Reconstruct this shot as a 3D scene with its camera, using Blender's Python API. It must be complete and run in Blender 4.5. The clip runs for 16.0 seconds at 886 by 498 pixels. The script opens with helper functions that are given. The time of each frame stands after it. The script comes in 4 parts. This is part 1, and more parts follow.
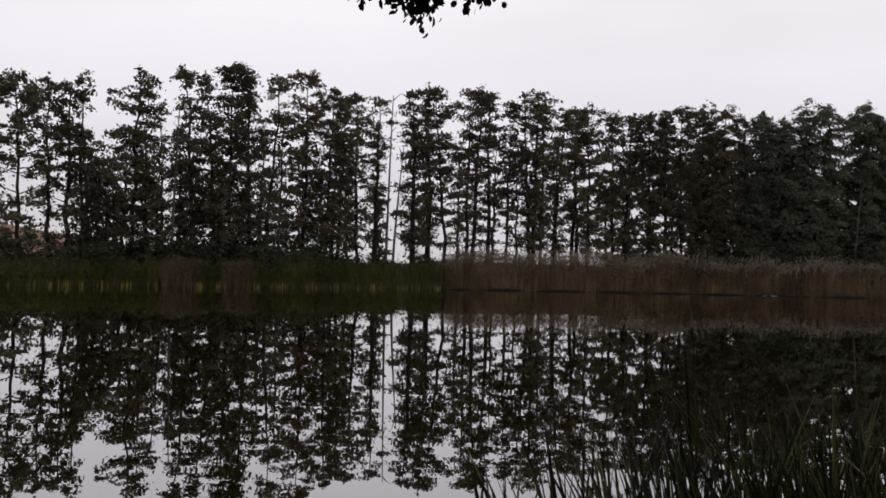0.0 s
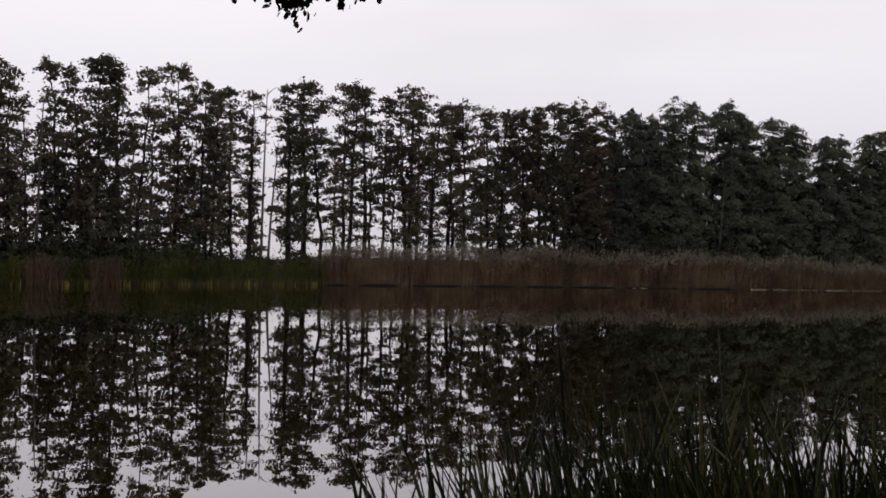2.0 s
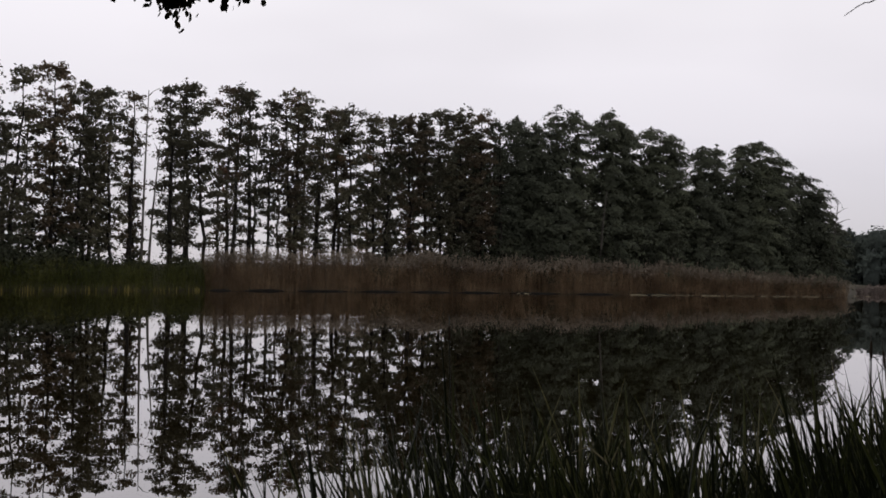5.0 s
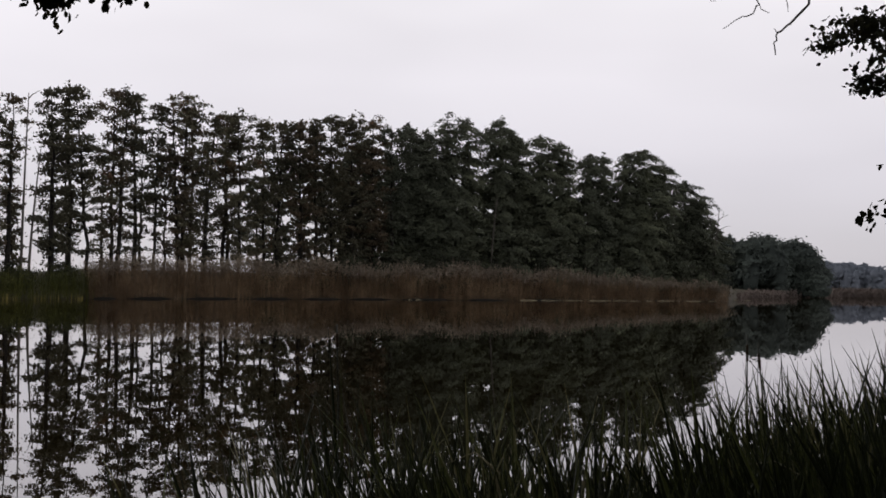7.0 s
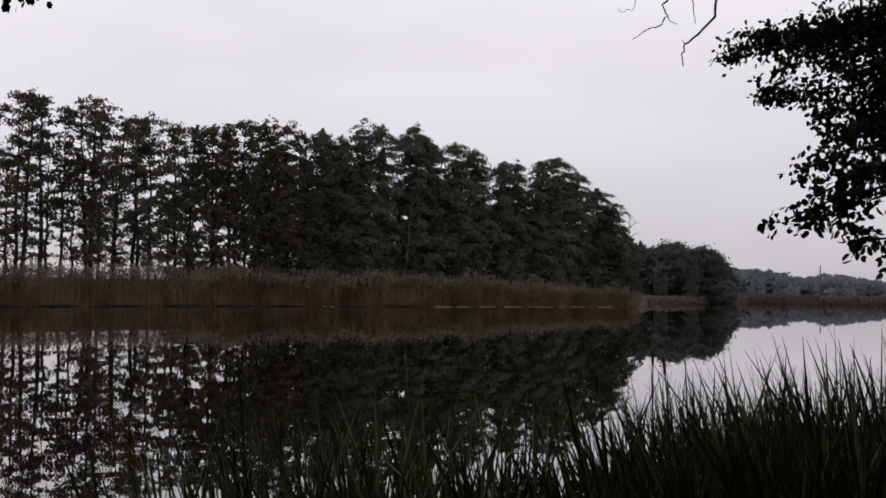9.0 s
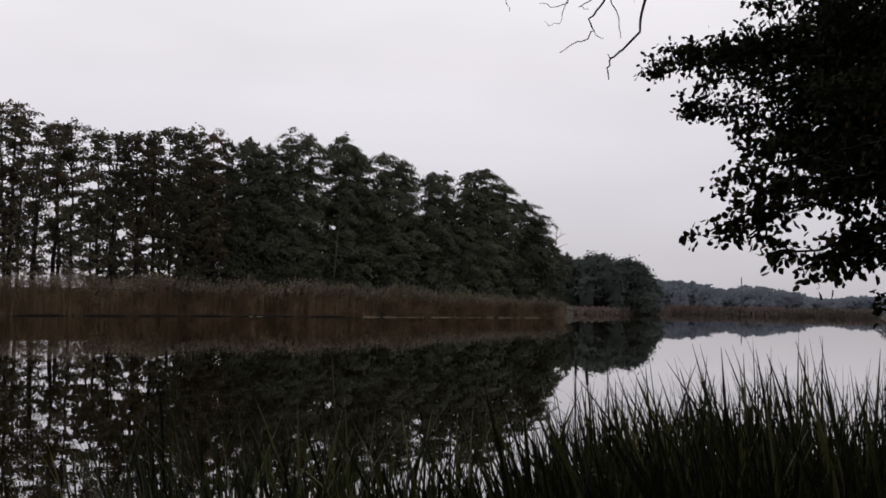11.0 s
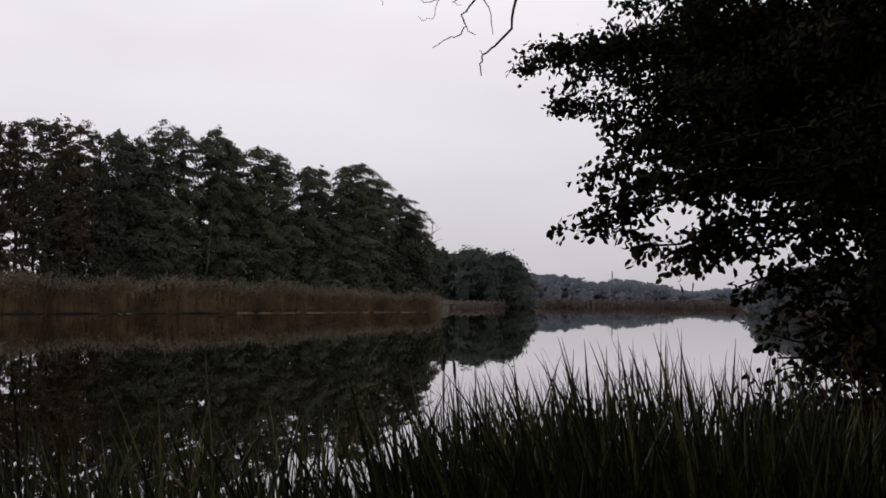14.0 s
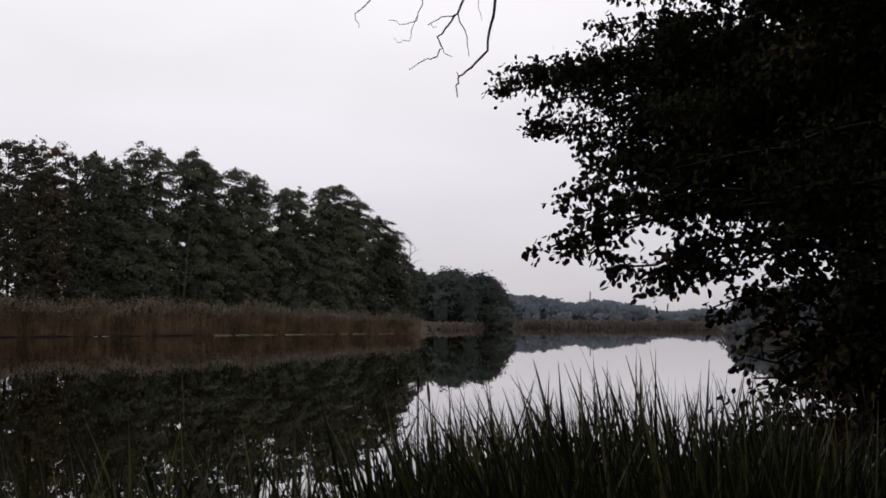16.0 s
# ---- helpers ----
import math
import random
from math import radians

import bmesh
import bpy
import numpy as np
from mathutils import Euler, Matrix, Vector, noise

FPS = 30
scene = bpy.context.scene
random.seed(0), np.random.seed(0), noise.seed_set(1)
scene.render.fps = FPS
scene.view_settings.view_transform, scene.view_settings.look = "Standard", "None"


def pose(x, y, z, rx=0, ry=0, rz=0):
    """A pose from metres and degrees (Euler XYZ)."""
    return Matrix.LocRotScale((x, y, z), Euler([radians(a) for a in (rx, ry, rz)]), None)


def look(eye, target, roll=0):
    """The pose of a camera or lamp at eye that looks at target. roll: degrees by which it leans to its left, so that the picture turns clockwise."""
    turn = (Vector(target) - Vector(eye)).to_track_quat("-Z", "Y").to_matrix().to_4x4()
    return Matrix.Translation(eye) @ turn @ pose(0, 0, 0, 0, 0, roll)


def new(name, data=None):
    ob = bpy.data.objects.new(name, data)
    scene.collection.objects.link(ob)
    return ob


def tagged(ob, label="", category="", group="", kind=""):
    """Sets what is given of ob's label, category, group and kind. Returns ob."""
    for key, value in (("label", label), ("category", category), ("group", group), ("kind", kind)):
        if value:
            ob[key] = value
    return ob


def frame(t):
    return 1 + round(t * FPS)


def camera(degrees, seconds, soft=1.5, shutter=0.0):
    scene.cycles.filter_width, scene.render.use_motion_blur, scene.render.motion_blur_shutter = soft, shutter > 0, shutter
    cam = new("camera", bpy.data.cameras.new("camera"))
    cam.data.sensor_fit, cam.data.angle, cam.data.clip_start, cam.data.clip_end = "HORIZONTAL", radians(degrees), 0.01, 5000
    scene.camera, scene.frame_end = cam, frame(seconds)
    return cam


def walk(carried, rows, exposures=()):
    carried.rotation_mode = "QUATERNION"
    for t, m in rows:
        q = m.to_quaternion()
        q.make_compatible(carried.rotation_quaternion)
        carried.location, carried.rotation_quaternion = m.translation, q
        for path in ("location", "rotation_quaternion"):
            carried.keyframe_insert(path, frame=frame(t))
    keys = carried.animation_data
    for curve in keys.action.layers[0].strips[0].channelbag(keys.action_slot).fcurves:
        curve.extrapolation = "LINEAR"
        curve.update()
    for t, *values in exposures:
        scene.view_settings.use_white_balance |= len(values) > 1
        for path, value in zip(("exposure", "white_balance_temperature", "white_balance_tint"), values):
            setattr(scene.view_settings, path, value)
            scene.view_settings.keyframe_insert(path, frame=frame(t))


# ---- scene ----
# ---- camera and its walk ----
cam = camera(44.37, 16.0, soft=1.7)
# seconds, eye x and z, yaw, pitch, roll: a hand-held pan to the right from one spot on the bank
ROWS = [
    (0.0, -0.000, 1.750, -0.05, 1.05, 1.60),
    (0.5, -0.001, 1.752, -1.52, 1.36, 1.38),
    (1.0, 0.002, 1.752, -3.22, 1.27, 1.28),
    (1.5, -0.000, 1.752, -5.15, 1.07, 1.14),
    (2.0, -0.001, 1.754, -6.56, 0.95, 1.09),
    (2.5, 0.000, 1.756, -7.52, 0.84, 1.08),
    (3.0, -0.001, 1.754, -8.28, 1.11, 1.03),
    (5.5, 0.010, 1.756, -13.87, 1.44, 1.23),
    (6.0, 0.013, 1.756, -15.25, 1.61, 1.19),
    (6.5, 0.022, 1.761, -16.76, 1.75, 1.01),
    (7.0, 0.028, 1.758, -18.26, 1.79, 0.92),
    (7.5, 0.034, 1.756, -19.46, 1.70, 1.01),
    (8.0, 0.042, 1.757, -20.45, 1.95, 0.82),
    (8.5, 0.047, 1.757, -21.64, 1.72, 0.94),
    (9.0, 0.054, 1.759, -22.73, 2.20, 0.82),
    (11.5, 0.076, 1.758, -27.63, 2.67, 1.07),
    (12.0, 0.084, 1.761, -28.85, 2.53, 1.04),
    (12.5, 0.092, 1.760, -29.79, 2.79, 0.88),
    (13.0, 0.101, 1.760, -30.69, 2.91, 0.80),
    (13.5, 0.107, 1.759, -31.58, 2.68, 0.70),
    (14.0, 0.115, 1.758, -33.03, 2.62, 0.56),
    (14.5, 0.122, 1.760, -33.47, 2.48, 0.52),
    (15.0, 0.126, 1.759, -33.93, 2.40, 0.52),
    (15.5, 0.135, 1.761, -34.22, 2.72, 0.32),
    (16.0, 0.140, 1.763, -34.17, 3.74, 0.30),
]
walk(cam, [(t, pose(x, 0, z, 0, 0, yaw) @ pose(0, 0, 0, 90 + pitch) @ pose(0, 0, 0, 0, 0, roll))
           for t, x, z, yaw, pitch, roll in ROWS],
     [(0, 0.0), (6.5, -0.02), (9, -0.09), (12.5, -0.09), (14, -0.05), (16, 0.03)])

# ---- overcast sky and a weak, wide sun ----
SUN_UP, SUN_AZ = 48, -25
world = bpy.data.worlds.new("overcast_sky")
scene.world = world
world.use_nodes = True
wn, wl = world.node_tree.nodes, world.node_tree.links
wn.clear()
w_out, w_bg = wn.new("ShaderNodeOutputWorld"), wn.new("ShaderNodeBackground")
w_sky = wn.new("ShaderNodeTexSky")
w_sky.sky_type, w_sky.sun_disc = "NISHITA", False
w_sky.sun_elevation, w_sky.sun_rotation = radians(SUN_UP), radians(SUN_AZ)
w_dim = wn.new("ShaderNodeVectorMath")
w_dim.operation = "SCALE"
w_dim.inputs["Scale"].default_value = 0.10
w_co, w_sep = wn.new("ShaderNodeTexCoord"), wn.new("ShaderNodeSeparateXYZ")
w_ramp = wn.new("ShaderNodeValToRGB")
for at, colour in ((0.0, (0.62, 0.592, 0.635)), (0.10, (0.745, 0.71, 0.765)), (0.22, (0.89, 0.85, 0.893)), (0.30, (0.95, 0.915, 0.945)), (0.5, (0.92, 0.89, 0.92))):
    stop = w_ramp.color_ramp.elements[0] if at == 0 else w_ramp.color_ramp.elements.new(at)
    stop.position, stop.color = at, (*colour, 1)
w_ramp.color_ramp.elements[-1].position, w_ramp.color_ramp.elements[-1].color = 1.0, (0.82, 0.80, 0.82, 1)
w_map, w_cloud = wn.new("ShaderNodeMapping"), wn.new("ShaderNodeTexNoise")
w_map.inputs["Scale"].default_value = (1.0, 1.0, 3.5)
w_cloud.inputs["Scale"].default_value, w_cloud.inputs["Detail"].default_value = 1.7, 3
w_soft = wn.new("ShaderNodeMapRange")
w_soft.inputs["From Min"].default_value, w_soft.inputs["From Max"].default_value = 0.34, 0.66
w_soft.inputs["To Min"].default_value, w_soft.inputs["To Max"].default_value = 0.89, 1.07
w_mul, w_mix = wn.new("ShaderNodeVectorMath"), wn.new("ShaderNodeMix")
w_mul.operation = "SCALE"
w_mix.data_type = "RGBA"
w_mix.inputs["Factor"].default_value = 0.94
wl.new(w_co.outputs["Generated"], w_sep.inputs[0])
wl.new(w_sep.outputs["Z"], w_ramp.inputs["Fac"])
wl.new(w_co.outputs["Generated"], w_map.inputs["Vector"])
wl.new(w_map.outputs[0], w_cloud.inputs["Vector"])
wl.new(w_cloud.outputs["Fac"], w_soft.inputs["Value"])
wl.new(w_ramp.outputs["Color"], w_mul.inputs[0])
wl.new(w_soft.outputs["Result"], w_mul.inputs["Scale"])
wl.new(w_sky.outputs["Color"], w_dim.inputs[0])
wl.new(w_dim.outputs[0], w_mix.inputs["A"])
wl.new(w_mul.outputs[0], w_mix.inputs["B"])
wl.new(w_mix.outputs["Result"], w_bg.inputs["Color"])
wl.new(w_bg.outputs[0], w_out.inputs["Surface"])

sun = new("sun", bpy.data.lights.new("sun", "SUN"))
sun.data.energy, sun.data.angle, sun.data.color = 0.5, radians(30), (1.0, 0.97, 0.93)
sun.matrix_world = look((40 * math.sin(radians(SUN_AZ)), 40 * math.cos(radians(SUN_AZ)), 45), (0, 0, 0))


# ---- materials ----
def material(name):
    m = bpy.data.materials.new(name)
    m.use_nodes = True
    n, l = m.node_tree.nodes, m.node_tree.links
    n.clear()
    out, p = n.new("ShaderNodeOutputMaterial"), n.new("ShaderNodeBsdfPrincipled")
    l.new(p.outputs[0], out.inputs["Surface"])
    return m, n, l, p, out


def ramp(n, stops):
    r = n.new("ShaderNodeValToRGB")
    e = r.color_ramp.elements
    while len(e) < len(stops):
        e.new(0.5)
    for s, (at, c) in zip(e, stops):
        s.position, s.color = at, (*c, 1)
    return r


def plant(name, dark, mid, light, patch=0.15, rough=0.6, see=0.0, odd=None, single=False, vary=0.55, blotch=1.3, shine=0.12):
    """Leaf, stem and stalk colours: one tone for each leaf, and patches of a second scale over many leaves."""
    m, n, l, p, out = material(name)
    g, co, no = n.new("ShaderNodeNewGeometry"), n.new("ShaderNodeTexCoord"), n.new("ShaderNodeTexNoise")
    no.inputs["Scale"].default_value, no.inputs["Detail"].default_value = patch, 3
    l.new(g.outputs["Position"], no.inputs["Vector"])
    stops = [(0.0, dark), (0.6 if single else 0.5, mid), (0.95 if single else 0.92, light)] + ([(1.0, odd)] if odd else [])
    r = ramp(n, stops)
    add = n.new("ShaderNodeMath")
    add.operation = "MULTIPLY_ADD"
    add.inputs[1].default_value = 0.0 if single else vary
    shift = n.new("ShaderNodeMath")
    shift.operation = "MULTIPLY_ADD"
    shift.inputs[1].default_value, shift.inputs[2].default_value = blotch, 0.09 - 0.5 * blotch + 0.5 * (0.55 - (0.55 if single else vary))
    l.new(no.outputs["Fac"], shift.inputs[0])
    own, per = n.new("ShaderNodeObjectInfo"), n.new("ShaderNodeMath")
    per.operation = "MULTIPLY_ADD"
    per.inputs[1].default_value = 0.95 if single else 0.35
    l.new(own.outputs["Random"], per.inputs[0])
    l.new(shift.outputs[0], per.inputs[2])
    l.new(g.outputs["Random Per Island"], add.inputs[0])
    l.new(per.outputs[0], add.inputs[2])
    l.new(add.outputs[0], r.inputs["Fac"])
    l.new(r.outputs["Color"], p.inputs["Base Color"])
    p.inputs["Roughness"].default_value = rough
    p.inputs["Specular IOR Level"].default_value = shine
    if see:
        t, mx = n.new("ShaderNodeBsdfTranslucent"), n.new("ShaderNodeMixShader")
        mx.inputs["Fac"].default_value = see
        l.new(r.outputs["Color"], t.inputs["Color"])
        l.new(p.outputs[0], mx.inputs[1])
        l.new(t.outputs[0], mx.inputs[2])
        l.new(mx.outputs[0], out.inputs["Surface"])
    return m


def rough_surface(name, stops, scale, fine, bump, rough=0.9):
    """Bark, soil and litter: large stains, fine grain and relief."""
    m, n, l, p, out = material(name)
    co, a, b = n.new("ShaderNodeTexCoord"), n.new("ShaderNodeTexNoise"), n.new("ShaderNodeTexNoise")
    a.inputs["Scale"].default_value, a.inputs["Detail"].default_value = scale, 5
    b.inputs["Scale"].default_value, b.inputs["Detail"].default_value = fine, 8
    mixer, r, bp = n.new("ShaderNodeMath"), ramp(n, stops), n.new("ShaderNodeBump")
    mixer.operation = "MULTIPLY_ADD"
    mixer.inputs[1].default_value = 0.5
    half = n.new("ShaderNodeMath")
    half.operation = "MULTIPLY"
    half.inputs[1].default_value = 0.5
    l.new(co.outputs["Object"], a.inputs["Vector"])
    l.new(co.outputs["Object"], b.inputs["Vector"])
    l.new(b.outputs["Fac"], half.inputs[0])
    l.new(a.outputs["Fac"], mixer.inputs[0])
    l.new(half.outputs[0], mixer.inputs[2])
    l.new(mixer.outputs[0], r.inputs["Fac"])
    l.new(r.outputs["Color"], p.inputs["Base Color"])
    bp.inputs["Strength"].default_value, bp.inputs["Distance"].default_value = 0.7, bump
    l.new(b.outputs["Fac"], bp.inputs["Height"])
    l.new(bp.outputs[0], p.inputs["Normal"])
    p.inputs["Roughness"].default_value = rough
    p.inputs["Specular IOR Level"].default_value = 0.2
    return m


ALDER = plant("alder_foliage", (0.030, 0.030, 0.020), (0.060, 0.056, 0.037), (0.098, 0.090, 0.055), 0.30, 0.7, 0.12, (0.12, 0.066, 0.038), vary=0.25)
ALDER_RUSTY = plant("alder_foliage_turning", (0.036, 0.030, 0.021), (0.066, 0.052, 0.034), (0.100, 0.074, 0.046), 0.30, 0.7, 0.12, (0.13, 0.065, 0.04), vary=0.25)
WOOD_GREEN = plant("dense_wood_foliage", (0.030, 0.033, 0.024), (0.057, 0.063, 0.043), (0.092, 0.100, 0.062), 0.45, 0.8, 0.05, vary=0.12, blotch=0.9)
# Mist over these two woods is put into greyed, low-contrast foliage colours
MISTED_WOOD = plant("wood_foliage_mist_in_colour", (0.028, 0.034, 0.032), (0.038, 0.046, 0.042), (0.052, 0.062, 0.052), 0.12, 1.0, vary=0.15)
MIST_WOOD = plant("shore_foliage_mist_in_colour", (0.074, 0.081, 0.086), (0.083, 0.090, 0.096), (0.093, 0.101, 0.106), 0.06, 1.0, vary=0.15)
# Pale blue-grey tone: the distant haze is painted into the foliage colour
HAZED_HILL = plant("hill_foliage_haze_in_colour", (0.130, 0.145, 0.172), (0.139, 0.155, 0.183), (0.149, 0.165, 0.194), 0.02, 1.0, vary=0.15)
# Near-black leaf tone: the deep shade of the near bank is put into it
NEAR_LEAF_SHADED = plant("near_leaf_shade_in_colour", (0.008, 0.009, 0.006), (0.013, 0.014, 0.008), (0.024, 0.024, 0.012), 0.9, 0.8, 0.04, (0.050, 0.036, 0.016), shine=0.02)
BRAMBLE = plant("bramble_stem", (0.03, 0.012, 0.010), (0.055, 0.022, 0.016), (0.09, 0.040, 0.026), 1.0, 0.6)
SHRUB = plant("shrub_foliage", (0.014, 0.016, 0.010), (0.024, 0.027, 0.016), (0.042, 0.045, 0.025), 0.2, 0.7, 0.08)
REED_BROWN = plant("dry_reed_stalk", (0.066, 0.041, 0.024), (0.150, 0.098, 0.056), (0.255, 0.180, 0.106), 0.35, 0.75, vary=0.45, blotch=2.0)
REED_LEAF = plant("dry_reed_leaf", (0.058, 0.040, 0.026), (0.145, 0.104, 0.066), (0.265, 0.200, 0.130), 0.35, 0.8, vary=0.45, blotch=2.0)
# Dark tone painted for the shadow under the overhanging reeds
UNDERCUT_SHADE = rough_surface("undercut_shade_tone", [(0.3, (0.006, 0.005, 0.004)), (0.7, (0.016, 0.013, 0.010))], 2, 20, 0.02)
REED_PLUME = plant("reed_plume", (0.080, 0.064, 0.049), (0.165, 0.136, 0.106), (0.265, 0.224, 0.174), 0.40, 0.9, vary=0.3, blotch=1.2)
REED_GREEN = plant("green_reed_blade", (0.022, 0.027, 0.008), (0.055, 0.061, 0.014), (0.108, 0.102, 0.026), 0.3, 0.7, 0, (0.10, 0.070, 0.032))
REED_YELLOW = plant("yellowed_reed_foot", (0.10, 0.085, 0.026), (0.16, 0.135, 0.038), (0.25, 0.20, 0.062), 0.3, 0.7)
RUST_REED = plant("rust_brown_reed", (0.050, 0.031, 0.024), (0.088, 0.054, 0.041), (0.125, 0.082, 0.060), 0.5, 0.8)
# Dry reed greyed and evened out, with the far mist put into its colour
REED_HAZED = plant("dry_reed_haze_in_colour", (0.100, 0.080, 0.070), (0.122, 0.098, 0.086), (0.145, 0.118, 0.104), 0.05, 0.9)
BLADE = plant("sedge_blade", (0.006, 0.008, 0.003), (0.015, 0.019, 0.007), (0.074, 0.083, 0.027), 0.8, 0.38, 0.25, (0.13, 0.12, 0.055), True, shine=0.35)
BLADE_DRY = plant("withered_sedge_blade", (0.035, 0.031, 0.016), (0.085, 0.075, 0.040), (0.19, 0.165, 0.10), 1.0, 0.55, 0.15, None, True)
BLADE_BED = plant("close_sedge_blade", (0.006, 0.008, 0.003), (0.015, 0.019, 0.007), (0.062, 0.070, 0.021), 0.8, 0.5, 0.2, (0.13, 0.12, 0.055), vary=0.75, blotch=0.8)
BLADE_DRY_BED = plant("close_withered_blade", (0.035, 0.031, 0.016), (0.085, 0.075, 0.040), (0.19, 0.165, 0.10), 1.0, 0.55, 0.15, vary=0.7, blotch=0.8)
PALE_STEM = plant("pale_floating_stem", (0.11, 0.092, 0.060), (0.18, 0.155, 0.102), (0.26, 0.228, 0.152), 1.0, 0.7)
SPIKE = rough_surface("bulrush_spike", [(0.2, (0.016, 0.010, 0.006)), (0.5, (0.034, 0.021, 0.012)), (0.8, (0.058, 0.036, 0.020))], 8, 90, 0.003)
BARK = rough_surface("alder_bark", [(0.25, (0.008, 0.007, 0.006)), (0.5, (0.016, 0.014, 0.012)), (0.8, (0.036, 0.031, 0.027))], 0.8, 9, 0.02)
DEADWOOD = rough_surface("dead_grey_wood", [(0.25, (0.03, 0.026, 0.022)), (0.5, (0.07, 0.062, 0.054)), (0.8, (0.13, 0.118, 0.104))], 1.2, 12, 0.01)
SOIL = rough_surface("bank_soil_and_litter", [(0.2, (0.018, 0.014, 0.010)), (0.5, (0.040, 0.034, 0.022)), (0.8, (0.065, 0.060, 0.034))], 0.5, 6, 0.05)
FIELD = rough_surface("ploughed_field_soil", [(0.2, (0.085, 0.042, 0.025)), (0.5, (0.13, 0.066, 0.038)), (0.8, (0.16, 0.092, 0.056))], 0.06, 2.0, 0.08)
GRASS = rough_surface("pale_meadow", [(0.2, (0.06, 0.065, 0.03)), (0.5, (0.10, 0.10, 0.05)), (0.8, (0.15, 0.14, 0.075))], 0.05, 2.0, 0.05)


def water_material():
    m, n, l, p, out = material("still_dark_water")
    n.remove(p)
    co, mp = n.new("ShaderNodeTexCoord"), n.new("ShaderNodeMapping")
    mp.inputs["Scale"].default_value = (0.5, 1.0, 1.0)
    rip, patch, bp = n.new("ShaderNodeTexNoise"), n.new("ShaderNodeTexNoise"), n.new("ShaderNodeBump")
    rip.inputs["Scale"].default_value, rip.inputs["Detail"].default_value = 1.4, 2
    patch.inputs["Scale"].default_value = 0.05
    l.new(co.outputs["Object"], mp.inputs["Vector"])
    l.new(mp.outputs[0], rip.inputs["Vector"])
    l.new(co.outputs["Object"], patch.inputs["Vector"])
    bp.inputs["Strength"].default_value, bp.inputs["Distance"].default_value = 1.0, 0.0006
    l.new(rip.outputs["Fac"], bp.inputs["Height"])
    gl, df, mx, fr = n.new("ShaderNodeBsdfGlossy"), n.new("ShaderNodeBsdfDiffuse"), n.new("ShaderNodeMixShader"), n.new("ShaderNodeFresnel")
    gl.inputs["Color"].default_value = (0.97, 0.96, 0.96, 1)
    rr = n.new("ShaderNodeMapRange")
    rr.inputs["From Min"].default_value, rr.inputs["From Max"].default_value = 0.5, 0.7
    rr.inputs["To Min"].default_value, rr.inputs["To Max"].default_value = 0.004, 0.02
    l.new(patch.outputs["Fac"], rr.inputs["Value"])
    l.new(rr.outputs[0], gl.inputs["Roughness"])
    l.new(bp.outputs[0], gl.inputs["Normal"])
    df.inputs["Color"].default_value = (0.0066, 0.0043, 0.0008, 1)
    fr.inputs["IOR"].default_value = 1.333
    gain = n.new("ShaderNodeMapRange")
    gain.inputs["From Min"].default_value, gain.inputs["From Max"].default_value = 0.02, 0.7
    gain.inputs["To Min"].default_value, gain.inputs["To Max"].default_value = 0.20, 0.87
    l.new(fr.outputs[0], gain.inputs["Value"])
    l.new(gain.outputs[0], mx.inputs["Fac"])
    l.new(df.outputs[0], mx.inputs[1])
    l.new(gl.outputs[0], mx.inputs[2])
    l.new(mx.outputs[0], out.inputs["Surface"])
    return m


WATER = water_material()

# ---- plan: bearings in degrees to the right of the first view, distances from the eye's foot ----
EYE_Z = 1.75
BANK_AZ = [-60, -40, -30, -22, -11, 0.5, 11, 20, 28, 32.8]
BANK_D = [40, 52, 61, 69, 79, 93, 104, 114, 128, 142]
SHORE_AZ = [-75, -60, -40, -30, -22, -11, 0.5, 11, 20, 28, 32.8, 33.6, 36, 38.5, 48.6, 49.4, 56, 66, 75]
SHORE_D = [3, 40, 52, 61, 69, 79, 93, 104, 114, 128, 142, 205, 225, 285, 270, 180, 164, 90, 14]
NEAR_AZ = [-75, -40, 0, 20, 30, 40, 47, 50, 54, 58, 66, 75]
NEAR_D = [3, 2.4, 2.4, 2.6, 3.0, 4.2, 6.5, 10, 18, 22, 24, 14]


def bank(az):
    return float(np.interp(az, BANK_AZ, BANK_D))


def place(az, d, z=0.0):
    return Vector((d * math.sin(radians(az)), d * math.cos(radians(az)), z))


def sight(az, el, d, from_x=0.14):
    """The point at that bearing, height angle and level distance from the eye where the walk ends."""
    return place(az, d, EYE_Z + 0.01 + d * math.tan(radians(el))) + Vector((from_x, 0, 0))


def step(a, b, x):
    t = np.clip((x - a) / (b - a), 0, 1)
    return t * t * (3 - 2 * t)


def ground_z(az, r):
    """Height of the ground: the lake's bed, the low banks, the field that rises behind the far trees."""
    if abs(az) >= 75:
        return 0.40 + 0.2 * float(step(3, 10, r))
    near, far = float(np.interp(az, NEAR_AZ, NEAR_D)), float(np.interp(az, SHORE_AZ, SHORE_D))
    if far <= near:
        return 0.3
    land = max(1 - float(step(near - 1.2, near + 0.8, r)), float(step(far - 1.0, far + 1.6, r)))
    z = -0.9 + land * 1.3
    if r > far:
        z += float(np.interp(az, [-24, -5, 0, 12, 33, 36], [0.9, 1.3, 2.1, 2.1, 1.2, 0.4])) * float(step(far + 2.5, far + 9, r))
        z += 5.4 * math.exp(-((az + 25) / 9.0) ** 2) * float(step(far + 10, far + 90, r))
        z -= 0.5 * math.exp(-((az - 2) / 14.0) ** 2) * float(step(far + 20, far + 160, r))
    return z


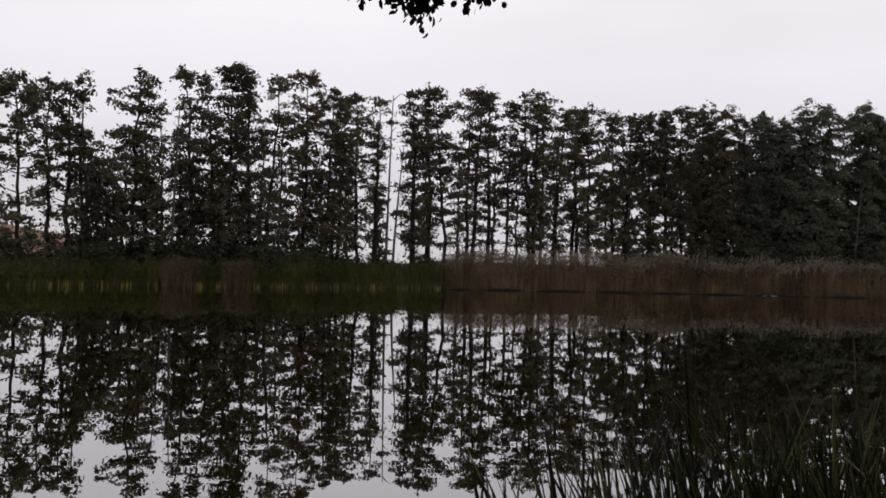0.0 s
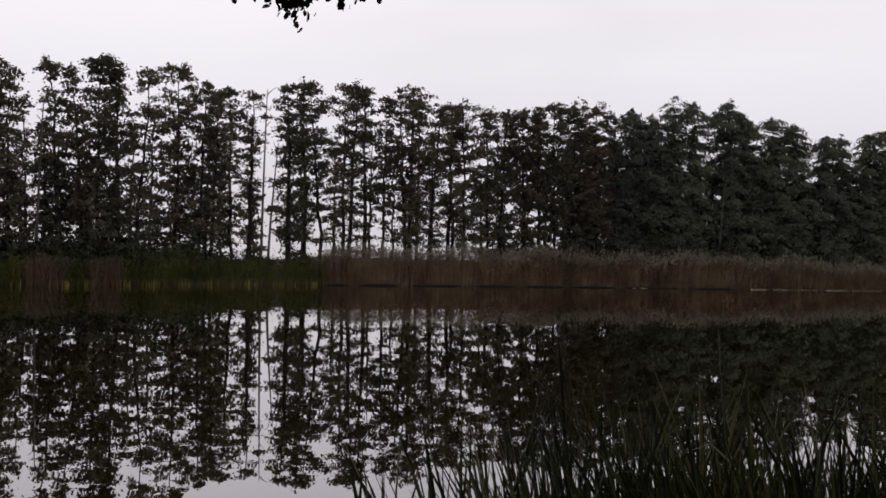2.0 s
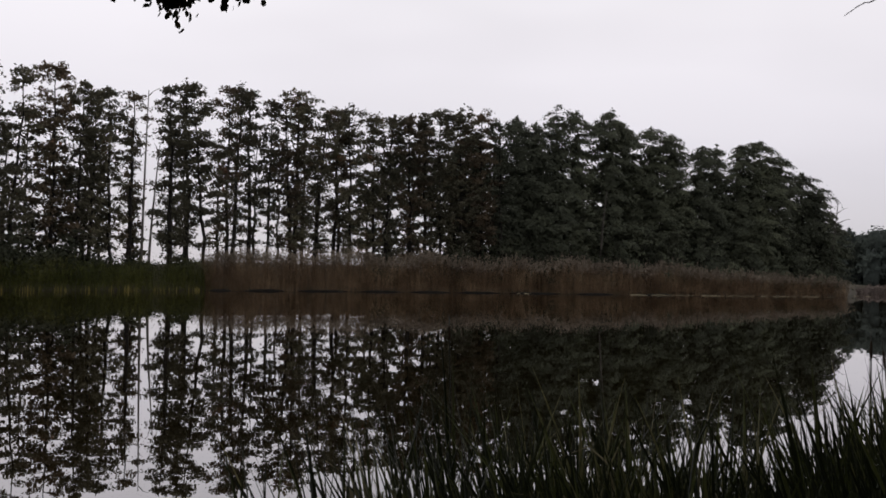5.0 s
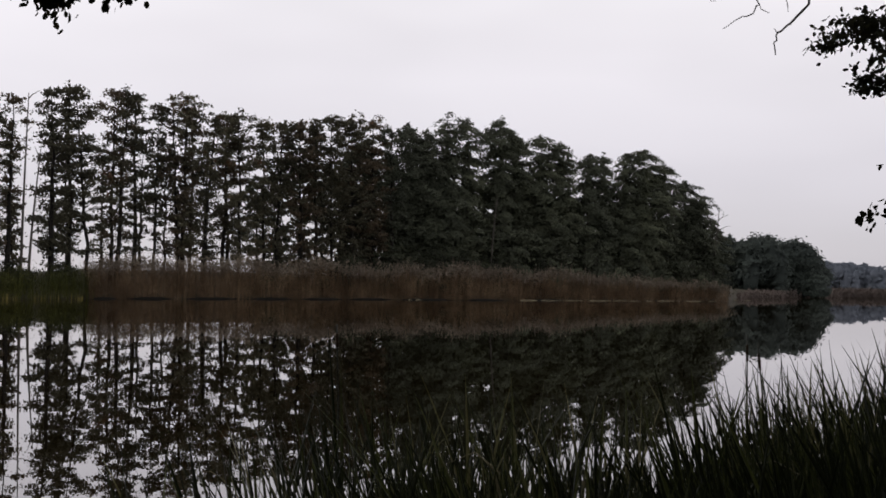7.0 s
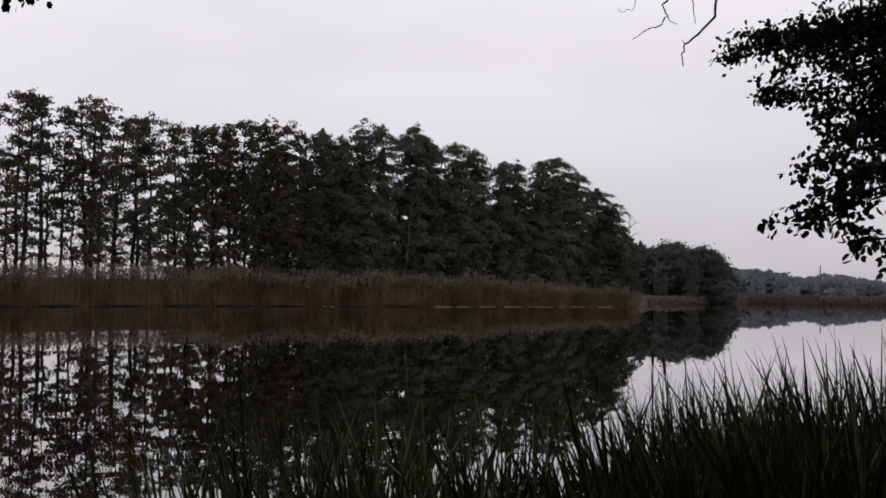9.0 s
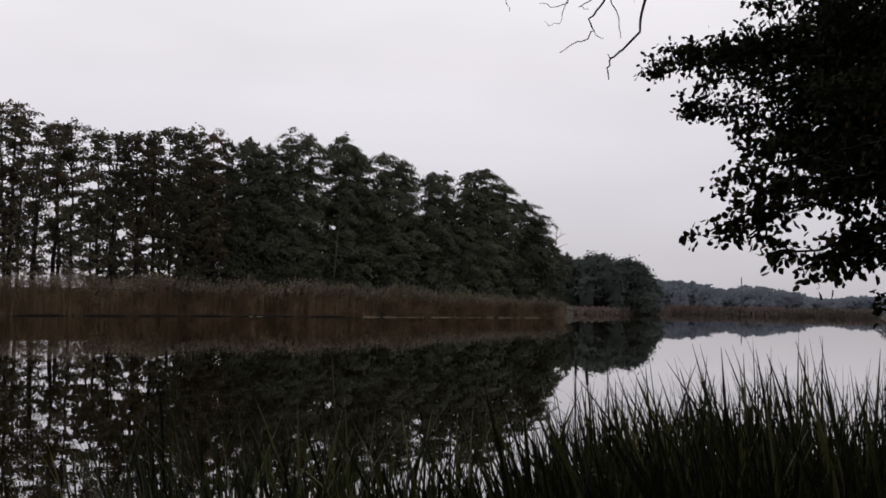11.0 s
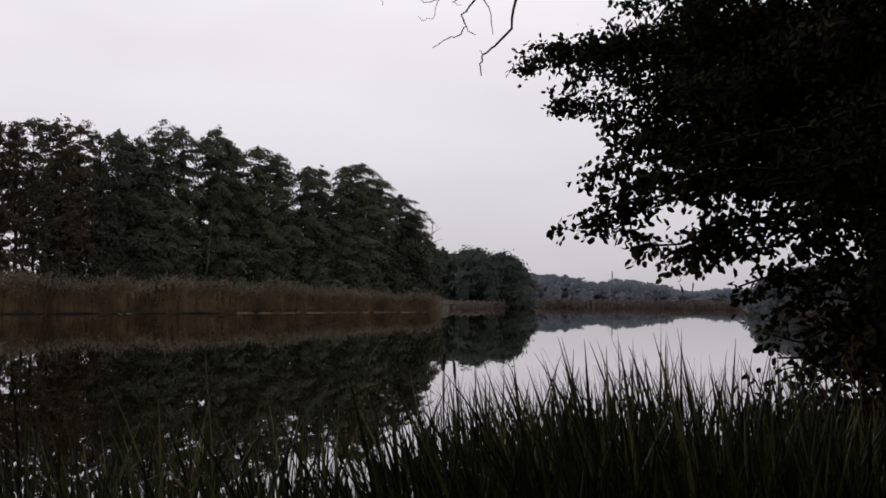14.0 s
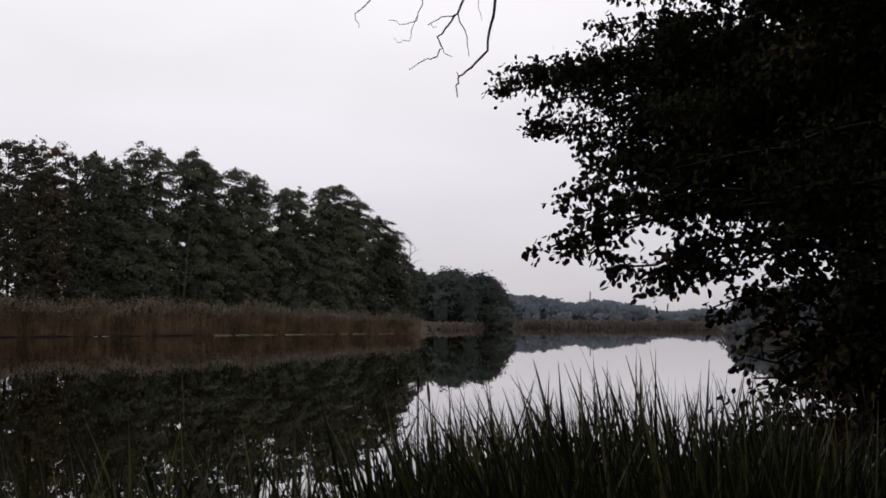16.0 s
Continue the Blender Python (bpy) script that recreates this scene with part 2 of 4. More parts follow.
# ---- mesh helpers ----
def mesh_object(name, verts, faces, mat, parent=None, label="", smooth=False):
    me = bpy.data.meshes.new(name)
    me.from_pydata(verts if isinstance(verts, list) else verts.tolist(), [], faces if isinstance(faces, list) else faces.tolist())
    me.materials.append(mat)
    if smooth:
        me.polygons.foreach_set("use_smooth", [True] * len(me.polygons))
    me.update()
    ob = new(name, me)
    ob.parent = parent
    if label:
        ob["label"] = label
    return ob


def thing(name, at, label, category, group="", kind=""):
    ob = new(name)
    ob.location = at
    ob.empty_display_size = 0.2
    return tagged(ob, label, category, group, kind)


class Tubes:
    """Tapered round limbs gathered into one mesh."""

    def __init__(self):
        self.v, self.f = [], []

    def add(self, path, radii, sides=6):
        n0, count = len(self.v), len(path)
        for i, p in enumerate(path):
            along = (path[min(i + 1, count - 1)] - path[max(i - 1, 0)]).normalized()
            side = along.cross(Vector((0.31, 0.95, 0.05))).normalized()
            other = along.cross(side)
            for k in range(sides):
                a = 2 * math.pi * k / sides
                self.v.append(tuple(p + radii[i] * (math.cos(a) * side + math.sin(a) * other)))
        for i in range(count - 1):
            for k in range(sides):
                a, b = n0 + i * sides + k, n0 + i * sides + (k + 1) % sides
                self.f.append((a, b, b + sides, a + sides))
        self.f.append(tuple(n0 + (count - 1) * sides + k for k in range(sides)))

    def link(self, name, mat, parent, origin, label=""):
        o = tuple(origin)
        return mesh_object(name, [(x - o[0], y - o[1], z - o[2]) for x, y, z in self.v], self.f, mat, parent, label, True)


def bow(a, b, sag, n=6, wobble=0.0, rng=random):
    """A limb's line from a to b that bows by sag and wanders by wobble."""
    pts = []
    for i in range(n):
        t = i / (n - 1)
        p = a.lerp(b, t) + Vector((0, 0, sag * 4 * t * (1 - t)))
        if 0 < i < n - 1 and wobble:
            p += Vector((rng.gauss(0, wobble), rng.gauss(0, wobble), rng.gauss(0, wobble)))
        pts.append(p)
    return pts


def taper(r0, r1, n):
    return [r0 + (r1 - r0) * i / (n - 1) for i in range(n)]


def tufts(centres, size, rng, flat=0.6, facing=None):
    """Leaf tufts of far crowns: a bent four-cornered piece at each centre, lying more flat than steep."""
    n = len(centres)
    up = rng.normal(0, 1, (n, 3))
    up[:, 2] = np.abs(up[:, 2]) + flat
    if facing is not None:
        up = facing * 1.6 + rng.normal(0, 0.5, (n, 3))
    up /= np.linalg.norm(up, axis=1)[:, None]
    a = np.cross(up, rng.normal(0, 1, (n, 3)))
    a /= np.linalg.norm(a, axis=1)[:, None]
    b = np.cross(up, a)
    s = size * rng.uniform(0.55, 1.35, (n, 1))
    w = s * rng.uniform(0.45, 0.8, (n, 1))
    v = np.stack([centres - a * s, centres - b * w + up * 0.18 * s, centres + a * s, centres + b * w + up * 0.18 * s * rng.uniform(-1, 1, (n, 1))], 1).reshape(-1, 3)
    return v, np.arange(4 * n).reshape(-1, 4)


def leaves(at, along, length, rng, round_=0.34):
    """Near leaves: six-cornered blades folded along the midrib."""
    n = len(at)
    along = along / np.linalg.norm(along, axis=1)[:, None]
    side = np.cross(along, rng.normal(0, 1, (n, 3)))
    side /= np.linalg.norm(side, axis=1)[:, None]
    up = np.cross(side, along)
    s = length * rng.uniform(0.6, 1.25, (n, 1))
    w = s * round_ * rng.uniform(0.8, 1.1, (n, 1))
    lift = up * s * rng.uniform(0.03, 0.16, (n, 1))
    v = np.stack([at, at + along * s * 0.30 + side * w + lift, at + along * s * 0.75 + side * w * 0.85 + lift, at + along * s - lift * 0.5,
                  at + along * s * 0.75 - side * w * 0.85 + lift, at + along * s * 0.30 - side * w + lift], 1).reshape(-1, 3)
    i = np.arange(n)[:, None] * 6
    return v, np.concatenate([i + [0, 1, 2, 3], i + [0, 3, 4, 5]])


def ribbons(base, tip_shift, height, width, rng, bend=2.0, segments=5, fold=0.25, kink=None, flat=False):
    """Grass and reed blades: each a narrow folded ribbon from its base to base + height + shift."""
    n = len(base)
    s = np.linspace(0, 1, segments + 1)
    turn = rng.uniform(0, math.pi, n)
    side = np.stack([np.cos(turn), np.sin(turn), np.zeros(n)], 1)
    face = np.stack([-np.sin(turn), np.cos(turn), np.zeros(n)], 1)
    rows = []
    for t in s:
        mid = base + tip_shift * (t ** bend) + np.stack([np.zeros(n), np.zeros(n), height * t], 1)
        if kink is not None:
            over = np.maximum(t - kink, 0) * height
            lead = tip_shift[:, :2] / (np.linalg.norm(tip_shift[:, :2], axis=1)[:, None] + 1e-6)
            mid[:, 2] -= over * 1.15 + over ** 2 * 0.8
            mid[:, :2] += lead * over[:, None] * 0.75
        w = width * (1.0 if t < 0.5 else max(0.05, 1 - ((t - 0.5) / 0.5) ** 1.7))
        if flat:
            rows.append(np.stack([mid - side * w[:, None] * 0.5, mid + side * w[:, None] * 0.5], 1))
            continue
        rows.append(np.stack([mid - side * w[:, None] * 0.5, mid + face * w[:, None] * fold, mid + side * w[:, None] * 0.5], 1))
    v = np.stack(rows, 1).reshape(-1, 3)
    if flat:
        i = (np.arange(n) * 2 * (segments + 1))[:, None]
        return v, np.concatenate([i + np.array([2 * k, 2 * k + 1, 2 * k + 3, 2 * k + 2]) for k in range(segments)])
    i = (np.arange(n) * 3 * (segments + 1))[:, None]
    f = [i + np.array([3 * k + c, 3 * k + c + 1, 3 * k + c + 4, 3 * k + c + 3]) for k in range(segments) for c in (0, 1)]
    return v, np.concatenate(f)


# ---- ground, field and water ----
def build_ground():
    az = np.concatenate([np.arange(-180, -75, 5.0), np.arange(-75, 75, 0.75), np.arange(75, 180, 5.0)])
    az = np.concatenate([az, [32.95, 33.3, 33.5]])
    az.sort()
    rr = np.concatenate([np.arange(0.4, 12, 0.6), np.geomspace(12, 60, 22), np.arange(62, 160, 2.0), np.geomspace(160, 330, 26), np.geomspace(350, 4500, 22)])
    verts = [(0, 0, ground_z(0, 0.0))]
    for a in az:
        for r in rr:
            z = ground_z(a, r) + 0.06 * noise.noise((r * math.sin(radians(a)) * 0.7, r * math.cos(radians(a)) * 0.7, 0))
            verts.append(tuple(place(a, r, z)))
    n, m, faces, slots = len(az), len(rr), [], []
    for i in range(n):
        j = (i + 1) % n
        faces.append((0, 1 + j * m, 1 + i * m))
        slots.append(0)
        for k in range(m - 1):
            faces.append((1 + i * m + k, 1 + j * m + k, 1 + j * m + k + 1, 1 + i * m + k + 1))
            behind = rr[k] > float(np.interp(az[i], SHORE_AZ, SHORE_D)) + 16 and az[i] < 31
            slots.append(1 if behind and az[i] < -17.5 and rr[k] < 150 else 2 if behind else 0)
    ob = mesh_object("ground", verts, faces, SOIL, smooth=True)
    ob.data.materials.append(FIELD)
    ob.data.materials.append(GRASS)
    ob.data.polygons.foreach_set("material_index", slots)
    tagged(ob, "low lake banks of dark soil with a ploughed field behind", "ground", kind="structure")


build_ground()
n_seg = 64
w_verts = [(0, 0, 0)] + [(700 * math.sin(2 * math.pi * k / n_seg), 700 * math.cos(2 * math.pi * k / n_seg), 0) for k in range(n_seg)]
water = mesh_object("water", w_verts, [(0, 1 + (k + 1) % n_seg, 1 + k) for k in range(n_seg)], WATER)
tagged(water, "still dark lake water mirroring trees and sky", "water", kind="structure")


# ---- trees of the far bank ----
def far_tree(az, off, top, half, lean, full, foliage, rng, low=0.25, name="alder_tree", label="", group="alders along the far bank", leaf=0.125, rich=21, flat=(0.07, 0.17), cone=False):
    d = bank(az) + off
    foot = place(az, d, ground_z(az, d) - 0.05)
    across = Vector((math.cos(radians(az)), -math.sin(radians(az)), 0))
    tall = top - foot.z
    tree = thing(name, foot, label, "tree", group)
    line = []
    for i in range(10):
        t = i / 9
        line.append(across * (lean * t ** 1.3) + Vector((rng.normal(0, 0.07), rng.normal(0, 0.1), tall * t)))
    line[0] = Vector((0, 0, 0))
    thick = (0.09 + 0.0068 * tall) * rng.uniform(0.75, 1.15)
    trunk, limbs = Tubes(), Tubes()
    trunk.add(line, [thick * (1.25 if i == 0 else 1) * (1 - 0.88 * (i / 9) ** 1.2) for i in range(10)], 7)

    def on_trunk(t):
        i = min(int(t * 9), 8)
        return line[i].lerp(line[i + 1], t * 9 - i)

    # tiers of boughs, each carrying flat pads of leaves, with gaps between the tiers
    centres, faces_out = [], []
    seed = rng.uniform(0, 50)
    blunt, belly = rng.uniform(0.46, 0.72), rng.uniform(0.45, 0.7)
    apart = (1.0 if cone else 0.62) / min(1.5, max(0.55, full))

    def pad(c, way, long_, wide, thick, slope):
        m = int(rich * rng.uniform(0.75, 1.25) * (long_ + wide) / 0.7)
        side = np.array([-way[1], way[0], 0])
        u, w, h = rng.normal(0, long_ * 0.55, m), rng.normal(0, wide * 0.55, m), rng.normal(0, thick, m)
        centres.append(np.array(c) + u[:, None] * way + w[:, None] * side + np.stack([np.zeros(m), np.zeros(m), h + slope * u - 0.35 * (u * u + w * w)], 1))
        faces_out.append((0.55 if cone else 0.4) * way + np.stack([np.zeros(m), np.zeros(m), 0.55 + h / thick * 0.25], 1) + 0.35 * u[:, None] / long_ * way + 0.35 * w[:, None] / wide * side)

    t = low
    while t < 0.985:
        s = (t - low) / (1 - low)
        if cone:
            shape = min(1.0, 0.75 + 1.2 * s) * (blunt * (1 if s < 0.85 else 1 - ((s - 0.85) / 0.15) ** 2 * 0.7) + (1.05 - blunt) * (1 - s) ** belly)
        else:
            shape = float(np.interp(s, [0, 0.25, 0.6, 0.82, 0.94, 1], [0.55, 0.8, 1.0, 0.95, 0.7, 0.35]))
        start = rng.uniform(0, 2 * math.pi)
        many = int(rng.integers(4, 7) if cone else rng.integers(2, 5))
        for k in range(many):
            turn = start + 2 * math.pi * (k + rng.uniform(-0.3, 0.3)) / many
            way = np.array([math.cos(turn), math.sin(turn), 0])
            bulge = 1 + (1.1 if cone else 0.95) * noise.noise((math.cos(turn) * 0.9 + seed, math.sin(turn) * 0.9, t * tall * (0.24 if cone else 0.4)))
            long_ = half * shape * bulge * rng.uniform(0.62 if cone else 0.5, 1.12)
            rise = rng.uniform(-0.32, 0.08) if cone else rng.uniform(-0.05, 0.42) * (1.2 - 0.6 * s)
            root = on_trunk(min(0.985, t + rng.uniform(-0.5, 0.5) * apart / tall))
            end = root + Vector(way) * long_ + Vector((0, 0, rise * long_))
            limbs.add([root, root.lerp(end, 0.55) + Vector((0, 0, 0.06 * long_)), end], [0.026 + 0.012 * long_, 0.018, 0.007], 3)
            for j in range(1 + int(long_ / (0.75 if cone else 0.62))):
                u = rng.uniform(0.72, 1.0) if j == 0 else rng.uniform(0.35, 0.9)
                size = rng.uniform(0.26, 0.62) * (1.65 if cone else 1.0)
                pad(root.lerp(end, u), way, size, size * rng.uniform(0.7, 1.1), rng.uniform(*flat), rng.uniform(-0.6, -0.2) if cone else rng.uniform(-0.25, 0.2))
        t += apart / tall * rng.uniform(0.5, 1.5) * (1.9 if not cone and rng.uniform() < 0.10 else 1)
    for k in range(5 if cone else 7):
        turn = rng.uniform(0, 2 * math.pi)
        way = np.array([math.cos(turn), math.sin(turn), 0])
        out = half * rng.uniform(0, 0.2 if cone else 0.42)
        pad(on_trunk(rng.uniform(0.93, 0.995)) + Vector(way) * out + Vector((0, 0, rng.uniform(0, 0.35))), way, rng.uniform(0.2, 0.36), rng.uniform(0.2, 0.32), rng.uniform(*flat), -0.2)
    v, f = tufts(np.concatenate(centres), leaf, rng, 0.6, np.concatenate(faces_out) * (0.95 if cone else 0.26))
    if cone:
        # the close foliage round the trunk
        m = int(8 * tall * half)
        s = rng.beta(1.0, 1.4, m)
        turn, out = rng.uniform(0, 2 * math.pi, m), 0.44 * half * (0.22 + (1 - s) ** 0.62) * np.sqrt(rng.uniform(0, 1, m))
        h = low * 0.6 + (0.86 - low * 0.6) * s
        axis = np.array([tuple(on_trunk(x)) for x in h])
        v2, f2 = tufts(axis + np.stack([np.cos(turn) * out, np.sin(turn) * out, np.zeros(m)], 1), 0.36, rng, 0.6, np.stack([np.cos(turn), np.sin(turn), np.full(m, 0.3)], 1))
        f = np.concatenate([f, f2 + len(v)])
        v = np.concatenate([v, v2])
    trunk.link("trunk", BARK, tree, (0, 0, 0))
    limbs.link("branchwork", BARK, tree, (0, 0, 0))["kind"] = "stuff"
    mesh_object("crown", v, f, foliage, tree)["kind"] = "stuff"
    return tree


# bearing, metres behind the waterline, top height, crown half-width, lean, fullness
ROW_LEFT = [
    (-21.3, 4.0, 13.4, 2.0, -0.4, 1.5), (-19.9, 5.0, 13.5, 0.9, -0.4, 0.7), (-19.0, 4.0, 13.3, 1.2, -0.2, 0.8), (-18.4, 4.0, 14.1, 1.1, -0.2, 0.8),
    (-17.2, 4.0, 8.5, 1.5, -0.2, 1.3), (-16.0, 5.5, 15.1, 1.2, 0.3, 1.0), (-15.3, 5.0, 14.3, 0.9, -0.2, 0.8), (-14.5, 5.0, 13.0, 0.6, -0.3, 0.8),
    (-13.0, 5.0, 16.2, 1.1, -0.7, 1.0), (-11.7, 4.0, 15.6, 1.0, -1.2, 1.0), (-11.1, 4.0, 16.7, 1.5, -0.2, 1.1), (-10.1, 4.0, 16.1, 1.1, -0.4, 1.0),
    (-9.3, 4.0, 16.4, 1.3, 0.9, 0.55), (-7.3, 5.0, 17.5, 1.7, 0.1, 0.8),
]
ROW_MIDDLE = [
    (-6.2, 4.0, 16.1, 1.1, 0.5, 0.9), (-5.5, 4.0, 15.8, 1.0, 0.4, 0.9), (-4.5, 4.5, 16.4, 1.2, -0.4, 0.9), (-3.6, 5.0, 16.2, 0.9, 0.2, 0.5),
    (-1.5, 4.0, 17.4, 1.4, -0.4, 0.9), (-0.6, 5.0, 17.7, 1.2, -0.6, 0.7), (0.2, 4.0, 18.0, 1.9, -1.3, 0.9), (1.3, 5.5, 18.2, 1.2, -0.0, 0.7),
    (1.6, 5.0, 18.3, 1.3, 0.6, 0.7), (2.4, 6.0, 18.3, 1.1, -0.1, 0.6), (3.4, 5.0, 17.2, 1.1, -0.0, 0.6), (4.6, 4.0, 18.3, 1.6, -0.9, 1.0),
    (4.8, 4.0, 18.5, 1.6, 0.1, 1.0), (5.2, 4.5, 17.8, 1.0, -0.1, 0.6),
]
ROW_RIGHT = [
    (5.8, 4.0, 16.8, 1.2, 1.0, 0.7), (6.9, 6.0, 17.6, 1.4, -0.1, 1.0), (7.7, 4.0, 17.8, 1.6, -0.4, 1.0), (8.9, 4.0, 17.3, 1.3, -0.3, 1.0),
    (9.5, 4.0, 17.3, 1.4, 0.6, 1.0), (10.8, 4.0, 17.5, 1.7, -0.3, 1.1), (11.6, 4.0, 17.5, 1.5, -0.3, 1.1), (12.4, 4.0, 18.6, 1.6, -0.3, 1.1),
    (13.5, 4.0, 18.8, 2.0, -0.3, 1.2), (14.6, 4.0, 18.8, 1.7, -0.3, 1.2), (15.6, 4.0, 18.1, 1.6, -0.3, 1.2), (16.4, 7.0, 18.8, 1.7, -0.2, 1.2),
    (17.5, 6.0, 18.2, 1.8, -0.3, 1.3), (18.5, 6.0, 20.1, 2.1, -0.3, 1.3),
]
WOOD_EDGE = [
    (19.6, 6.0, 20.0, 1.7, -0.3, 1.3), (21.3, 6.0, 20.6, 2.3, -0.2, 1.4), (22.1, 7.5, 19.0, 1.8, -0.1, 1.4), (23.5, 6.0, 19.0, 2.1, -0.4, 1.4),
    (24.4, 6.0, 18.2, 2.3, -0.2, 1.4), (25.8, 6.0, 17.2, 2.4, 0.1, 1.4), (26.7, 7.5, 17.8, 2.4, -0.2, 1.4), (27.8, 7.5, 18.0, 2.3, -0.0, 1.4),
    (28.8, 6.0, 18.8, 2.7, -0.1, 1.4), (29.6, 6.0, 17.0, 2.3, 0.2, 1.4), (30.8, 7.0, 15.6, 2.5, 0.1, 1.4), (31.5, 7.0, 13.1, 2.1, 0.2, 1.4),
    (32.2, 7.5, 9.4, 1.8, 0.1, 1.4),
]
rng = np.random.default_rng(7)
for k, row in enumerate(ROW_LEFT + ROW_MIDDLE + ROW_RIGHT):
    rusty = k % 4 == 1
    airy = row[5] < 0.75
    more = float(np.interp(row[0], [-22, -12, -10, -2, 0, 8, 11, 14], [1.05, 1.2, 1.6, 1.6, 1.35, 1.35, 1.45, 1.3]))
    row = (*row[:3], row[3] * float(np.interp(row[0], [6, 10], [1.32, 1.5])), row[4], row[5] * more)
    far_tree(*row, WOOD_GREEN if row[0] > 15 else ALDER_RUSTY if rusty else ALDER, rng, 0.13 if row[0] < -8 else 0.18 if row[0] < 8 else 0.14,
             cone=row[0] > 16, rich=28 if row[0] > 16 else 23, leaf=0.125, flat=(0.08, 0.17), label=("tall slender alder with thin see-through crown" if airy else "tall alder with rust-tinged leaves on far bank" if rusty
                    else "tall dark alder with layered crown on far bank"))
for row in WOOD_EDGE:
    row = (*row[:3], row[3] * 1.35, *row[4:])
    far_tree(*row, WOOD_GREEN, rng, 0.06, label="full dark green tree at the end of the wood", group="trees of the dense wood", leaf=0.122, rich=35, flat=(0.07, 0.15), cone=True)
# a second and third line inside the wood
for k in range(33):
    az = 12.8 + 18.2 * (k - 7 + rng.uniform(0, 0.8)) / 26 if k > 6 else 8.6 + 1.1 * k
    top = float(np.interp(az, [9, 14, 20, 25, 29, 31.5], [15.5, 16.8, 16.6, 15.0, 14.5, 10.5])) + rng.uniform(-3.5, 0.2)
    far_tree(az, rng.uniform(9, 17), top, rng.uniform(1.8, 2.5), rng.uniform(-0.4, 0.4), 1.0, WOOD_GREEN, rng, 0.08,
             label="dark tree standing deeper in the dense wood", group="trees of the dense wood", leaf=0.22, rich=11, flat=(0.12, 0.26), cone=az > 16)
# the back line of the open alder row
for k in range(20):
    az = -23.5 + 32 * (k + rng.uniform(0, 0.8)) / 20
    top = float(np.interp(az, [-22, -10, 0, 9], [11, 13.5, 15, 15.5])) + rng.uniform(-2.5, 0.5)
    if -21.2 < az < -19.2 or -3.4 < az < -1.9:
        continue
    far_tree(az, rng.uniform(8, 13), top, rng.uniform(0.9, 1.5), rng.uniform(-0.6, 0.6), 0.8 if az < -4 else 0.5, ALDER, rng, 0.2, leaf=0.15, rich=14,
             label="slender alder in the second line of the row")
# young trees between the tall ones
for k in range(13):
    az = -18.6 + 17.5 * (k + rng.uniform(0, 0.8)) / 13
    far_tree(az, rng.uniform(3, 7), rng.uniform(5.5, 9.5), rng.uniform(1.0, 1.6), rng.uniform(-0.4, 0.4), 1.6, ALDER, rng, 0.08, leaf=0.14, rich=17,
             label="young bushy alder between taller trunks")


def bare_tree(az, off, top, lean, forks, label):
    d = bank(az) + off
    foot = place(az, d, ground_z(az, d) - 0.05)
    across = Vector((math.cos(radians(az)), -math.sin(radians(az)), 0))
    tree = thing("dead_tree", foot, label, "tree", "dead trunks on the far bank")
    tall = top - foot.z
    t = Tubes()
    t.add([across * (lean * (i / 7) ** 1.5) + Vector((0, rng.normal(0, 0.05), tall * i / 7)) for i in range(8)], taper(0.14, 0.035, 8), 6)
    stem = t.link("trunk", DEADWOOD, tree, (0, 0, 0))
    for h, reach, rise in forks:
        b = Tubes()
        root = across * (lean * h ** 1.5) + Vector((0, 0, tall * h))
        b.add(bow(root, root + across * reach + Vector((0, 0, rise)), 0.15 * abs(reach), 4), taper(0.045, 0.015, 4), 5)
        b.link("dead_branch", DEADWOOD, stem, (0, 0, 0))


bare_tree(-2.95, 3.6, 16.4, 0.25, [(0.97, 0.9, 0.7), (0.9, -0.6, 0.6), (0.8, 0.4, 0.5)], "bare grey dead trunk with a hooked top")
bare_tree(-2.6, 3.8, 12.0, 0.7, [(0.9, 0.5, 0.8), (0.93, -0.4, 1.0)], "thin bare forked trunk beside the dead alder")
bare_tree(-14.0, 4.4, 13.2, 0.3, [(0.85, -0.4, 0.5)], "bare snag rising above a small alder")
bare_tree(20.75, 3.9, 11.2, 0.7, [(0.9, 0.3, 0.5)], "pale leaning dead stem before the wood")
bare_tree(32.2, 3.6, 12.0, 0.9, [(0.6, 1.5, 0.5), (0.72, 1.7, 0.9), (0.85, 1.3, 0.8), (0.95, -0.5, 0.7)], "dead grey branches at the wood's edge")


